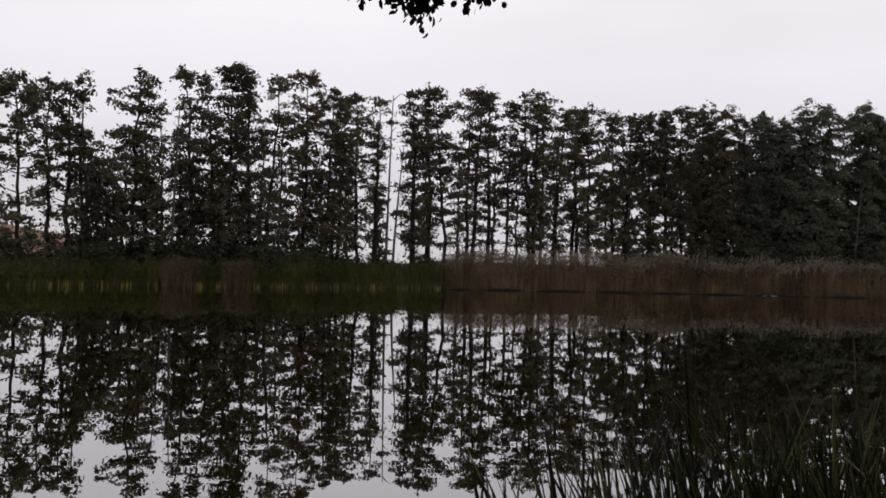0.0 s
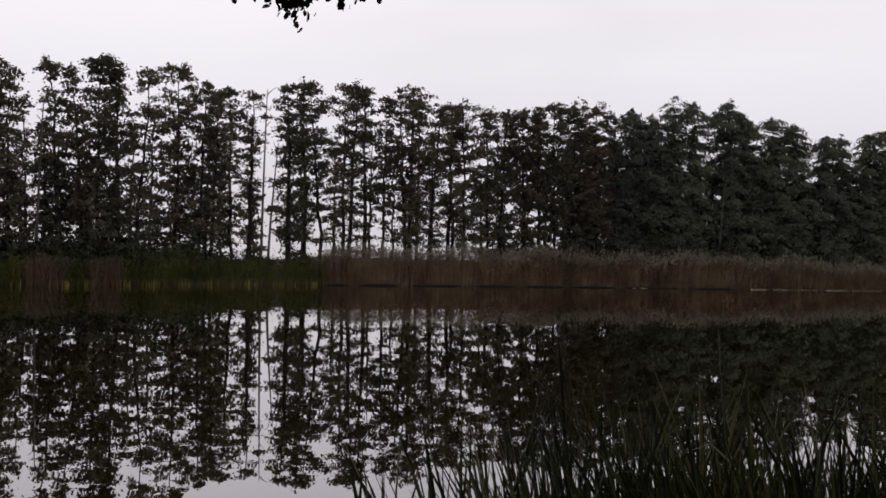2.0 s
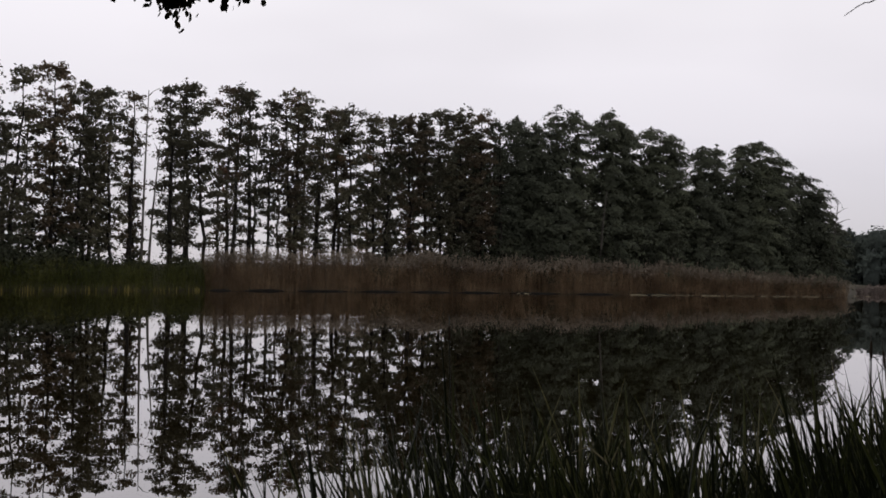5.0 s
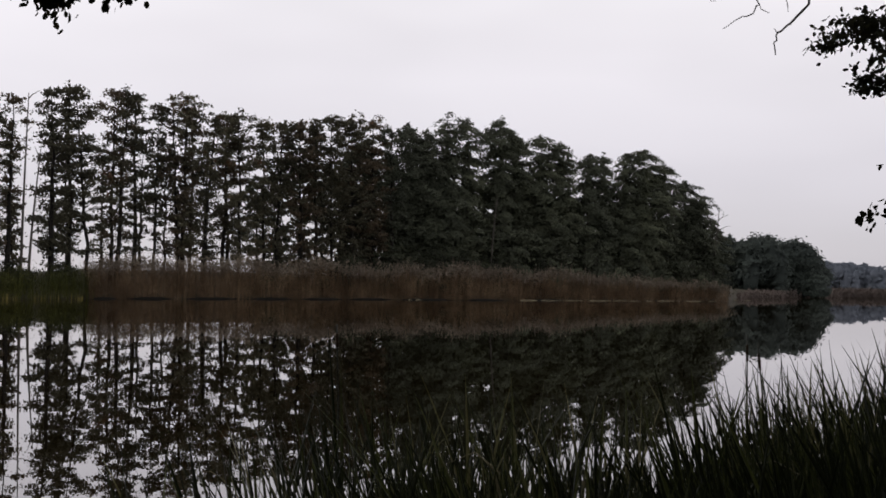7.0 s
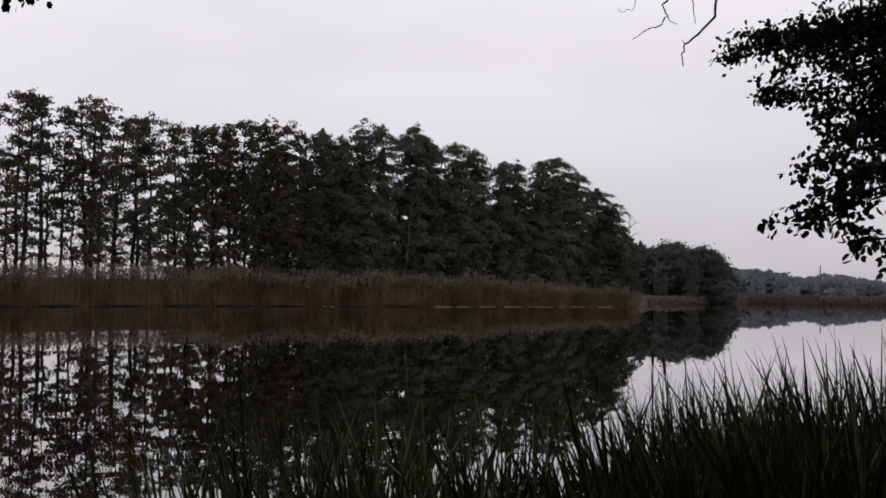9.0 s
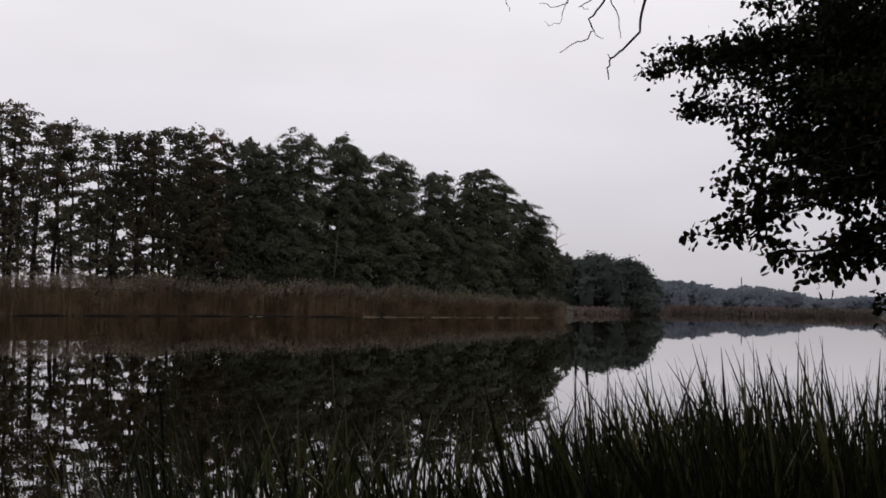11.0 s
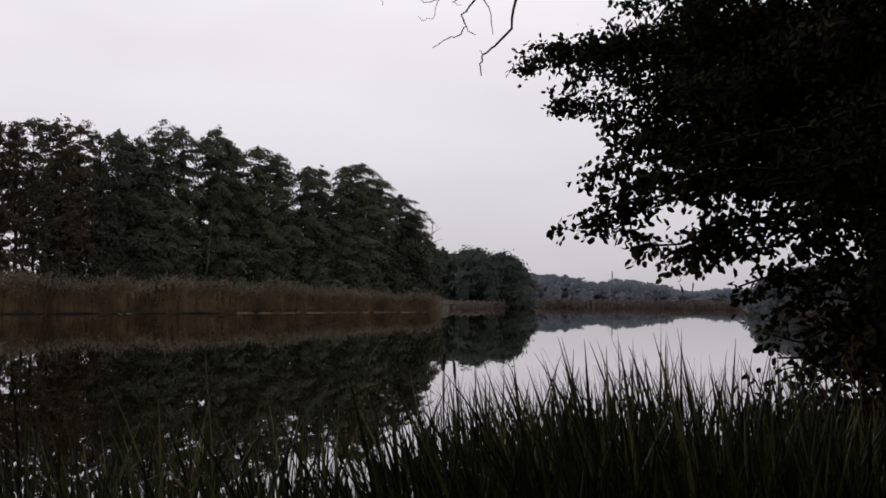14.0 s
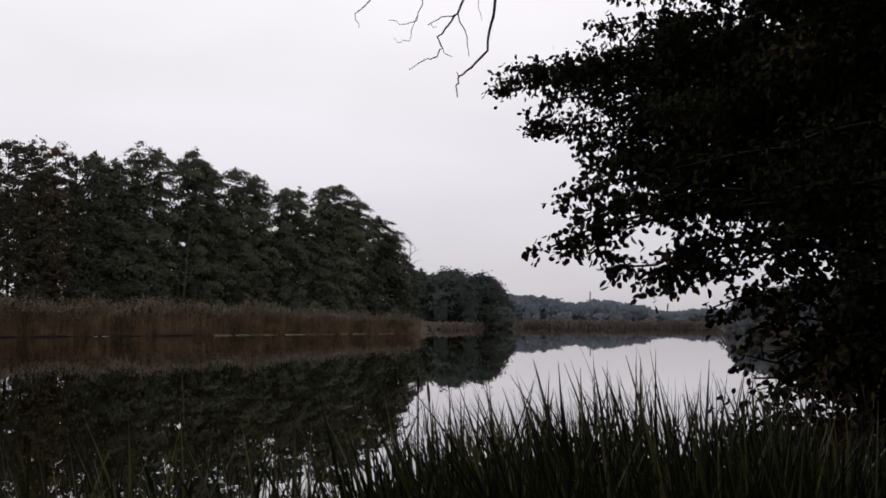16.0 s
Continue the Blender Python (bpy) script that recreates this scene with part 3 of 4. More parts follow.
# ---- shrubs under the trees ----
def shrub(az, off, tall, half, label, foliage=SHRUB, group="shrubs under the far trees", leaf=0.135, dist=None):
    d = (bank(az) if dist is None else dist) + off
    foot = place(az, d, max(0.05, ground_z(az, d)) - 0.05)
    bush = thing("shrub", foot, label, "shrub", group)
    stems, centres = Tubes(), []
    for k in range(int(12 + 9 * half)):
        turn, out = rng.uniform(0, 2 * math.pi), half * math.sqrt(rng.uniform(0, 1))
        end = Vector((math.cos(turn) * out, math.sin(turn) * out, tall * rng.uniform(0.25, 1.0) * (1 - 0.35 * (out / half) ** 2)))
        stems.add(bow(Vector((end.x * 0.15, end.y * 0.15, 0)), end, 0.1, 4), taper(0.035, 0.01, 4), 4)
        for t in (0.45, 0.75, 1.0):
            m = int(rng.uniform(17, 30))
            centres.append(np.array(end * t) + rng.normal(0, 1, (m, 3)) * [0.36, 0.36, 0.15])
    p = np.concatenate(centres)
    p[:, 2] = np.maximum(p[:, 2], 0.05)
    outward = p / [half, half, tall] + [0, 0, 0.1]
    v, f = tufts(p, leaf, rng, 0.6, outward)
    stems.link("stemwork", BARK, bush, (0, 0, 0))["kind"] = "stuff"
    mesh_object("crown", v, f, foliage, bush)["kind"] = "stuff"


for az, off, tall, half in [(-22.6, 3, 2.0, 1.2), (-21.9, 4, 3.4, 0.9), (-20.9, 3.4, 2.3, 0.9), (-20.1, 3.0, 1.9, 0.9), (-19.3, 3.2, 2.2, 1.0), (-17.5, 3, 3.4, 1.8), (-15.6, 4, 3.6, 1.6), (-13.6, 3, 3.8, 1.8), (-12.0, 3.5, 4.4, 1.8), (-10.2, 3, 4.6, 1.9),
                            (-8.9, 3, 4.9, 1.4), (-7.6, 4, 3.2, 1.3), (-6.4, 3, 4.8, 1.3), (-5.2, 4, 2.6, 1.2), (-3.2, 4, 2.4, 1.5), (-1.0, 4, 2.6, 1.4),
                            (-18.7, 5, 3.0, 1.0), (-16.6, 4.5, 2.6, 1.5), (-14.6, 4.5, 2.8, 1.5), (-12.9, 5, 3.0, 1.5), (-11.1, 5, 3.2, 1.5), (-9.6, 4.5, 3.0, 1.5), (-8.2, 4.5, 2.6, 1.4),
                            (-7.0, 4.5, 3.0, 1.3), (-5.8, 4.5, 2.6, 1.2), (-4.2, 4.5, 2.2, 1.3)]:
    shrub(az, off, tall, half, "dark leafy shrub at the foot of the alders")
for k in range(30):
    az = 8.5 + 24 * (k + rng.uniform(0, 0.7)) / 30
    tall = float(np.interp(az, [8, 12, 17, 24, 30, 32.5], [2.8, 4.0, 6.0, 7.5, 7.0, 4.5])) * rng.uniform(0.75, 1.1)
    shrub(az, rng.uniform(2.6, 4.5), tall, rng.uniform(1.6, 2.3), "dense green undergrowth along the wood's edge", SHRUB if az < 22 or k % 3 == 0 else WOOD_GREEN, "undergrowth of the dense wood", 0.14)


# ---- reed beds of the far bank ----
def reed_bed(name, az0, az1, count, deep, tall, stem_mat, label, plume=None, foot=None, dist=None, leaf_mat=None, width=(0.011, 0.02), ragged=0.24):
    az = rng.uniform(az0, az1, count)
    d = (np.interp(az, BANK_AZ, BANK_D) if dist is None else np.interp(az, *dist)) + deep[0] + (deep[1] - deep[0]) * rng.uniform(0, 1, count) ** 1.3
    az_r = np.radians(az)
    wave = np.array([noise.noise((a * 0.55, q * 0.15, 3.0)) for a, q in zip(az, d)])
    high = np.interp(az, *tall) * (1 + 0.20 * wave + rng.normal(0, ragged * 0.5, count))
    base = np.stack([d * np.sin(az_r), d * np.cos(az_r), np.full(count, -0.15)], 1)
    shift = np.stack([rng.normal(0, 0.48, count), rng.normal(0, 0.48, count), np.zeros(count)], 1)
    bed = thing(name, place((az0 + az1) / 2, float(np.mean(d))), label, "reeds", kind="stuff")
    o = np.array(bed.location)
    v, f = ribbons(base - o, shift, high, rng.uniform(*width, count), rng, 1.6, 3, 0.2, flat=True)
    mesh_object("stalks", v, f, stem_mat, bed)
    # leaves standing off the stalks
    m = int(count * 4.6)
    pick = rng.integers(0, count, m)
    h = rng.uniform(0.02, 0.97, m)
    at = base[pick] + shift[pick] * (h ** 1.6)[:, None] + np.stack([np.zeros(m), np.zeros(m), high[pick] * h], 1) - o
    turn = rng.uniform(0, 2 * math.pi, m)
    far_out = rng.uniform(0.15, 0.65, m)
    reach = np.stack([np.cos(turn) * far_out, np.sin(turn) * far_out, rng.uniform(-0.45, 0.0, m)], 1)
    v, f = ribbons(at, reach, rng.uniform(0.12, 0.5, m), rng.uniform(width[0] * 2.0, width[1] * 3.0, m), rng, 1.7, 1, 0.15, flat=True)
    mesh_object("leaves", v, f, leaf_mat or stem_mat, bed)
    if plume:
        pick = rng.integers(0, count, int(count * 1.2))
        tops = base[pick] + shift[pick] + np.stack([np.zeros(len(pick)), np.zeros(len(pick)), high[pick]], 1) - o
        bits = np.repeat(tops, 3, 0) + rng.normal(0, 1, (3 * len(tops), 3)) * [0.06, 0.06, 0.15]
        v, f = tufts(bits, 0.075, rng, 0.0)
        mesh_object("plumes", v, f, plume, bed)
    if foot:
        k = int(count * 0.10)
        q = rng.integers(0, count, k)
        front = base[q].copy()
        scale = ((np.interp(az[q], BANK_AZ, BANK_D) + deep[0] - 0.35) / d[q])[:, None]
        front[:, :2] *= scale
        keep = np.array([noise.noise((a * 1.7, 0, 8.0)) for a in az[q]]) > -0.05
        front = front[keep]
        v, f = ribbons(front - o, np.zeros((len(front), 3)), rng.uniform(0.4, 0.72, len(front)), np.full(len(front), 0.05), rng, 1, 2, 0.2)
        mesh_object("stalk_feet", v, f, foot, bed)
    return bed


reed_bed("brown_reed_bed", 0.3, 33.0, 10500, (0.0, 3.4), ([0, 3, 12, 20, 25, 28, 32, 33.2], [2.8, 3.1, 3.1, 3.15, 2.85, 2.35, 2.25, 1.7]), REED_BROWN,
         "tall dry brown reeds with grey plumes at the water's edge", REED_PLUME, leaf_mat=REED_LEAF)
reed_bed("green_reed_bed", -40, 0.5, 6000, (0.0, 3.0), ([-40, -21, -14, -2.5, 0.5], [1.75, 1.75, 1.95, 2.4, 2.75]), REED_GREEN,
         "green rushes with yellowed feet along the far bank", None, REED_YELLOW)
reed_bed("rust_reed_patch", -14.4, -12.7, 320, (-0.5, 1.0), ([-15, -12], [1.9, 1.9]), RUST_REED, "small rust-brown patch among green rushes")
reed_bed("rust_reed_patch", -11.4, -9.9, 280, (-0.5, 1.0), ([-12, -9], [1.9, 1.9]), RUST_REED, "small rust-brown patch among green rushes")
reed_bed("distant_reed_bed", 33.4, 37.0, 900, (0, 8), ([33.3, 34, 36.5, 37], [0.8, 1.4, 1.5, 0.8]), REED_HAZED, "distant pale brown reeds in the bay", None, None,
         ([33, 34.5, 37], [190, 205, 235]), None, (0.06, 0.12))
reed_bed("distant_reed_bed", 36.0, 49.0, 3200, (0, 10), ([36, 49.5], [2.1, 2.0]), REED_HAZED, "distant brown reed belt across the water", None, None,
         ([36, 38.5, 46, 49.5], [240, 278, 266, 262]), None, (0.08, 0.16), 0.1)


def shade_ledge(az0, az1):
    """A low ragged dark ledge where the reeds meet the water, standing in for undercut shade."""
    verts, faces = [], []
    n = max(4, int((az1 - az0) * 6))
    at = place(az0, bank(az0) - 0.3, 0)
    for i in range(n + 1):
        az = az0 + (az1 - az0) * i / n
        fade = min(1.0, 4 * min(i, n - i) / n)
        d = bank(az) - 0.30 + 0.12 * noise.noise((az * 3, 0, 5))
        h = (0.10 + 0.10 * abs(noise.noise((az * 4, 2, 1)))) * fade + 0.01
        for dd, z in ((0, -0.1), (0.02, h), (0.6, h + 0.03), (0.62, -0.1)):
            verts.append(tuple(place(az, d + dd, z) - at))
        if i:
            k = 4 * i
            faces += [(k - 4 + c, k + c, k + c + 1, k - 3 + c) for c in range(3)]
    ob = mesh_object("undercut_shade_ledge", verts, faces, UNDERCUT_SHADE)
    ob.location = at
    tagged(ob, "dark ledge added for the shade under the reeds", "reed litter", "litter along the reeds")


# Dark strips put where shade falls between reeds and water
for az0, az1 in [(0.4, 1.6), (2.2, 4.3), (5.0, 7.6), (8.3, 10.4), (10.9, 13.0), (13.4, 15.6), (16.1, 18.8), (19.6, 21.5), (23.0, 24.6)]:
    shade_ledge(az0, az1)


reed_bed("distant_reed_bed", 49.0, 60.0, 2600, (0, 5), ([46, 60], [1.6, 1.6]), REED_HAZED, "distant brown reeds along the right shore", None, None,
         ([49.0, 49.5, 56, 60], [215, 175, 161, 132]), None, (0.06, 0.12))


# ---- woods in the distance ----
def lump(centre, half, seed, rings=7, spokes=11):
    """An uneven rounded crown as rings of points."""
    v = []
    for i in range(rings + 1):
        a = math.pi * i / rings
        for k in range(spokes):
            b = 2 * math.pi * k / spokes
            w = Vector((math.sin(a) * math.cos(b), math.sin(a) * math.sin(b), math.cos(a)))
            r = 1 + 0.42 * noise.noise(w * 2.2 + Vector((seed * 3.7, 0, 0))) + 0.30 * noise.noise(w * 4.5 + Vector((0, seed * 2.1, 0)))
            v.append((centre[0] + w.x * r * half[0], centre[1] + w.y * r * half[1], centre[2] + w.z * r * half[2]))
    f = [(i * spokes + k, (i + 1) * spokes + k, (i + 1) * spokes + (k + 1) % spokes, i * spokes + (k + 1) % spokes) for i in range(rings) for k in range(spokes)]
    return v, f


def distant_wood(name, tops, d0, d1, mat, label, lobe, leaf, per, boughs, many, even=0.25):
    """A far wood as one mass of crowns, too many to count, under the skyline given as bearings and heights."""
    az0, az1 = tops[0][0], tops[0][-1]
    wide = radians(az1 - az0) * d0
    wood = thing(name, place((az0 + az1) / 2, d0, 0.3), label, "wood", kind="stuff")
    o = np.array(wood.location)
    pts, outs, stems, verts, faces = [], [], Tubes(), [], []
    crowns = int(wide / lobe * many)
    for k in range(crowns):
        az, d = az0 + (az1 - az0) * ((k * 0.618034) % 1.0), rng.uniform(d0, d1)
        high = float(np.interp(az, *tops)) * (rng.uniform(0.86, 1.04) if k % 2 else rng.uniform(0.5, 0.86))
        c = np.array(place(az, d, 0)) - o
        if k % 3 == 0:
            stems.add([Vector(c), Vector(c) + Vector((0, 0, high * 0.8))], [lobe * 0.06, lobe * 0.03], 5)
        deep = high * (rng.uniform(0.24, 0.36) if k % 2 else 0.5)
        half = np.array([lobe, lobe, deep]) * [rng.uniform(0.7, 1.25), rng.uniform(0.7, 1.25), 1]
        mid = c + [0, 0, high - deep]
        v, f = lump(mid - [0, 0, high * 0.04], half * [0.72, 0.72, 0.84], k, 7, 11)
        n0 = len(verts)
        verts += v
        faces += [tuple(n0 + q for q in face) for face in f]
        lake = -np.array(place(az, 1.0, 0))
        for b in range(boughs):
            w = rng.normal(0, 1, 3)
            w /= np.linalg.norm(w)
            if w @ lake < -0.2:
                w -= 2 * (w @ lake) * lake
            spot = mid + w * half * [0.85, 0.85, 0.9]
            pts.append(spot + rng.normal(0, 1, (per, 3)) * lobe * [0.24, 0.24, 0.10])
            # Higher even faces tufts lakeward, flattening the shading to stand in for haze
            outs.append(np.tile(lake * even + w * (1.15 - even) + [0, 0, 0.45 - 0.2 * even], (per, 1)) * 1.3)
    v, f = tufts(np.concatenate(pts), leaf, rng, 0.3, np.concatenate(outs))
    stems.link("trunks", BARK, wood, (0, 0, 0))
    mesh_object("crowns", verts, faces, mat, wood, smooth=True)
    mesh_object("crown_tufts", v, f, mat, wood)


distant_wood("wood_across_bay", ([31.4, 33, 34.9, 36.1, 36.8, 37.2, 37.5], [11.8, 12.2, 13.0, 12.2, 11.0, 9.2, 5.6]), 222, 250, MISTED_WOOD,
             "green wood on the far side of the bay, mist in its colour", 2.4, 0.32, 18, 28, 9)
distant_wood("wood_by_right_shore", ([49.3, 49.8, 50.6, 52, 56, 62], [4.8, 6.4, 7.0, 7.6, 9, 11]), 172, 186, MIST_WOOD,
             "trees on the right-hand shore, mist painted into their colour", 2.2, 0.34, 14, 20, 5, 0.8)
distant_wood("distant_wooded_hill", ([36.8, 37.8, 39.5, 41.1, 42.0, 42.7, 43.9, 44.8, 46.0, 47.2, 52], [18.8, 17.2, 14.2, 12.0, 12.4, 14.0, 11.0, 8.6, 6.6, 8.0, 7.2]), 560, 590, HAZED_HILL,
             "wooded hill on the horizon, haze painted in as blue-grey", 3.2, 0.66, 9, 15, 5, 1.0)


def mast():
    at = place(41.9, 640, 0.3)
    m = thing("lattice_mast", at, "thin grey lattice mast above the distant wood", "mast")
    for k in range(4):
        a = math.pi / 4 + k * math.pi / 2
        leg = Tubes()
        leg.add([Vector((0.5 * math.cos(a), 0.5 * math.sin(a), 0)), Vector((0.16 * math.cos(a), 0.16 * math.sin(a), 18.6))], [0.12, 0.10], 5)
        leg.link("leg", DEADWOOD, m, (0, 0, 0))
    braces = Tubes()
    for i in range(9):
        z, w = 1 + 1.9 * i, 0.5 - 0.035 * i
        braces.add([Vector((-w * 0.7, -w * 0.7, z)), Vector((w * 0.7, w * 0.7, z + 1.6))], [0.05, 0.05], 4)
        braces.add([Vector((-w * 0.7, w * 0.7, z + 1.6)), Vector((w * 0.7, -w * 0.7, z))], [0.05, 0.05], 4)
    braces.link("braces", DEADWOOD, m, (0, 0, 0))


mast()

# pale stems lying on the water before the reeds
for az0, az1, off in [(30.9, 33.0, -1.5), (33.3, 34.1, 14), (26.0, 28.6, -0.8), (22.4, 25.6, -0.9), (28.9, 30.6, -1.1), (16.5, 18.2, -0.5)]:
    a, b = place(az0, bank(az0) + off, 0.02), place(az1, bank(az1) + off + 0.4, 0.02)
    stem = Tubes()
    stem.add(bow(a, b, 0.0, 8, 0.05, random), taper(0.042, 0.018, 8), 5)
    ob = stem.link("floating_reed_stem", PALE_STEM, None, a)
    ob.location = a
    tagged(ob, "pale dry reed stem floating on the water", "reed stem", "floating stems")


# ---- trees of the near bank ----
def leafy(parts, end, start, sag, rng, density, spread, leaf_len, r0, bare=0.25):
    """One limb with side twigs and leaves; adds wood to parts[0] and gathers leaf places in parts[1] and parts[2]."""
    tubes, at, way = parts
    n = 9
    line = bow(start, end, sag, n, 0.05)
    tubes.add(line, taper(r0, 0.006, n), 6)
    length = (end - start).length
    for k in range(int(density * length)):
        t = rng.uniform(bare, 1.0)
        i = min(int(t * (n - 1)), n - 2)
        root = line[i].lerp(line[i + 1], t * (n - 1) - i)
        ahead = (line[i + 1] - line[i]).normalized()
        side = Vector(rng.normal(0, 1, 3)).normalized()
        twig = (ahead * 0.7 + side).normalized() * spread * rng.uniform(0.4, 1.0) * (1.15 - 0.7 * t) + Vector((0, 0, -0.06 * spread))
        if k % 3 == 0:
            tubes.add([root, root + twig * 0.5 + Vector((0, 0, 0.02)), root + twig], [0.008, 0.006, 0.003], 3)
        m = int(rng.uniform(7, 15))
        s = rng.uniform(0.15, 1.05, (m, 1))
        p = np.array(root) + np.array(twig) * s + rng.normal(0, leaf_len * 0.75, (m, 3))
        at.append(p)
        w = np.array(twig) / max(0.05, twig.length) * 0.6 + rng.normal(0, 0.7, (m, 3)) + [0, 0, -0.55]
        way.append(w)


def near_tree(name, label, foot, trunk_line, r0, limbs, density, spread, leaf_len, group="", seed=1, mat=NEAR_LEAF_SHADED):
    g = np.random.default_rng(seed)
    random.seed(seed)
    tree = thing(name, foot, label, "tree", group)
    t = Tubes()
    t.add(trunk_line, [r0 * (1.3 if i == 0 else 1) * (1 - 0.75 * i / (len(trunk_line) - 1)) for i in range(len(trunk_line))], 12)
    t.link("trunk", BARK, tree, foot)
    parts = (Tubes(), [], [])
    for end, height, sag, *thin in limbs:
        k = min(range(len(trunk_line)), key=lambda i: abs(trunk_line[i].z - height))
        root = trunk_line[k]
        leafy(parts, end.lerp(root, 0.30 * spread / (end - root).length), root, sag, g, density * (thin[0] if thin else 1), spread, leaf_len, 0.012 + 0.003 * (end - root).length)
    parts[0].link("branchwork", BARK, tree, foot)["kind"] = "stuff"
    at, way = np.concatenate(parts[1]), np.concatenate(parts[2])
    v, f = leaves(at - np.array(foot), way, leaf_len, g)
    mesh_object("crown", v, f, mat, tree)["kind"] = "stuff"
    return tree


g = np.random.default_rng(11)
foot_a = place(59.5, 14.2, 0.35)
trunk_a = [foot_a + Vector((-0.02 * i * i * 0.12, 0.05 * math.sin(i), 0.75 * i - (0.1 if i == 0 else 0))) for i in range(14)]
limbs_a = [(sight(*s), h, 0.35) for s, h in [
    ((36.5, 12.3, 14.2), 4.2), ((37.6, 13.1, 14.0), 4.2), ((38.0, 10.3, 13.6), 3.5), ((38.8, 11.6, 13.2), 4.2), ((39.3, 12.9, 13.6), 4.2),
    ((40.4, 9.2, 13.2), 3.5), ((41.6, 8.2, 13.0), 3.5), ((40.9, 13.4, 13.6), 4.9), ((41.8, 10.8, 12.8), 4.2), ((42.0, 15.2, 13.8), 4.9),
    ((42.6, 17.2, 13.8), 5.6), ((43.6, 19.5, 14.0), 6.4), ((46.0, 22.0, 14.0), 7.1), ((49.0, 24.0, 13.6), 7.9), ((53.0, 25.0, 13.6), 8.6),
    ((41.2, 6.9, 12.6), 3.5), ((42.6, 6.2, 12.4), 2.8)]]
for k in range(108):
    az, el = g.uniform(44.0, 62), g.uniform(5, 21)
    if az < 49.5 and el < 8:
        el += 6
    limbs_a.append((sight(az, el, g.uniform(9.8, 13.0) if az > 50 else g.uniform(11, 16)), max(2.6, EYE_Z + 12 * math.tan(radians(el)) - 0.8), 0.25, 0.8 if az > 48 else 0.58))
for k in range(34):
    az = g.uniform(42.6, 51)
    el = g.uniform(float(np.interp(az, [42.6, 45, 51], [7.2, 5.6, 5.0])), 15)
    limbs_a.append((sight(az, el, g.uniform(11, 15)), max(2.6, EYE_Z + 12 * math.tan(radians(el)) - 0.8), 0.25, 0.6))
# Boughs above the view, added to darken the leaves below them
for k in range(26):
    az, el = g.uniform(46, 66), g.uniform(20, 40)
    limbs_a.append((sight(az, el, g.uniform(10.0, 17.0)), min(9.5, EYE_Z + 12 * math.tan(radians(el)) - 1.5), 0.25, 0.7))
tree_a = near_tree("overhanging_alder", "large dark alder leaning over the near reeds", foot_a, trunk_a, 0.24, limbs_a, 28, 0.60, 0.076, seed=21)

# bare dead boughs of the same alder
top_a = trunk_a[9]


def dead_limb(line, r0, r1):
    one = Tubes()
    one.add(line, taper(r0, r1, len(line)), 6)
    one.link("dead_bough", BARK, tree_a, foot_a, "bare crooked dead bough")


def bough(points, d, r0, r1):
    ends = [sight(a, e, d) for a, e in points]
    line = [ends[0]]
    for a, b in zip(ends, ends[1:]):
        line += [a.lerp(b, t) + Vector(g.normal(0, 0.016, 3)) for t in (0.33, 0.67)] + [b]
    dead_limb(line, r0, r1)


D_DEAD = 16.0
dead_limb(bow(top_a, sight(37.0, 19.0, D_DEAD), 0.4, 6), 0.07, 0.035)
dead_limb(bow(sight(37.0, 19.0, D_DEAD), sight(31.5, 19.0, D_DEAD), 0.3, 6), 0.035, 0.015)
bough([(37.0, 19.0), (36.9, 16.7), (36.7, 15.5), (36.5, 14.1), (35.6, 13.2), (35.0, 12.8), (34.8, 12.3), (34.9, 11.7)], D_DEAD, 0.026, 0.008)
bough([(35.0, 12.8), (34.8, 13.0)], D_DEAD, 0.008, 0.004)
bough([(35.6, 19.2), (35.3, 16.9), (34.9, 16.0), (34.4, 15.4), (33.8, 14.8), (34.1, 14.2), (33.8, 13.8), (32.9, 13.5), (32.3, 13.1)], D_DEAD, 0.020, 0.005)
bough([(34.1, 14.2), (34.6, 13.8)], D_DEAD, 0.007, 0.004)
bough([(34.9, 16.0), (35.4, 14.8), (35.5, 13.8)], D_DEAD, 0.010, 0.005)
bough([(34.9, 16.0), (34.0, 15.8), (33.3, 15.4), (33.8, 15.3)], D_DEAD, 0.010, 0.004)
bough([(33.6, 18.9), (33.0, 16.8), (32.7, 15.6), (31.8, 15.4), (31.2, 15.6)], D_DEAD, 0.010, 0.004)
bough([(32.7, 15.8), (32.4, 14.8), (31.9, 14.5), (31.5, 14.7)], D_DEAD, 0.006, 0.003)
bough([(31.5, 19.0), (30.2, 16.6), (29.4, 15.9), (29.6, 15.2)], D_DEAD, 0.012, 0.004)
bough([(36.2, 18.9), (36.0, 16.6), (36.2, 15.6)], D_DEAD, 0.006, 0.003)

foot_b = place(61.0, 8.6, 0.45)
trunk_b = [foot_b + Vector((-0.02 * i, 0.02 * math.sin(2 * i), 0.42 * i - (0.1 if i == 0 else 0))) for i in range(11)]
limbs_b = [(sight(*s), h, 0.22, 0.8) for s, h in [
    ((39.0, 3.8, 6.9), 2.6), ((39.7, 6.2, 7.2), 3.0), ((40.3, 5.0, 7.0), 2.6), ((41.1, 3.6, 7.0), 2.6), ((42.2, 2.8, 6.9), 2.1), ((43.8, 2.1, 6.8), 2.1),
    ((45.0, 3.4, 7.0), 2.1), ((46.4, 2.5, 7.0), 2.1), ((47.4, 0.8, 7.0), 1.7)]]
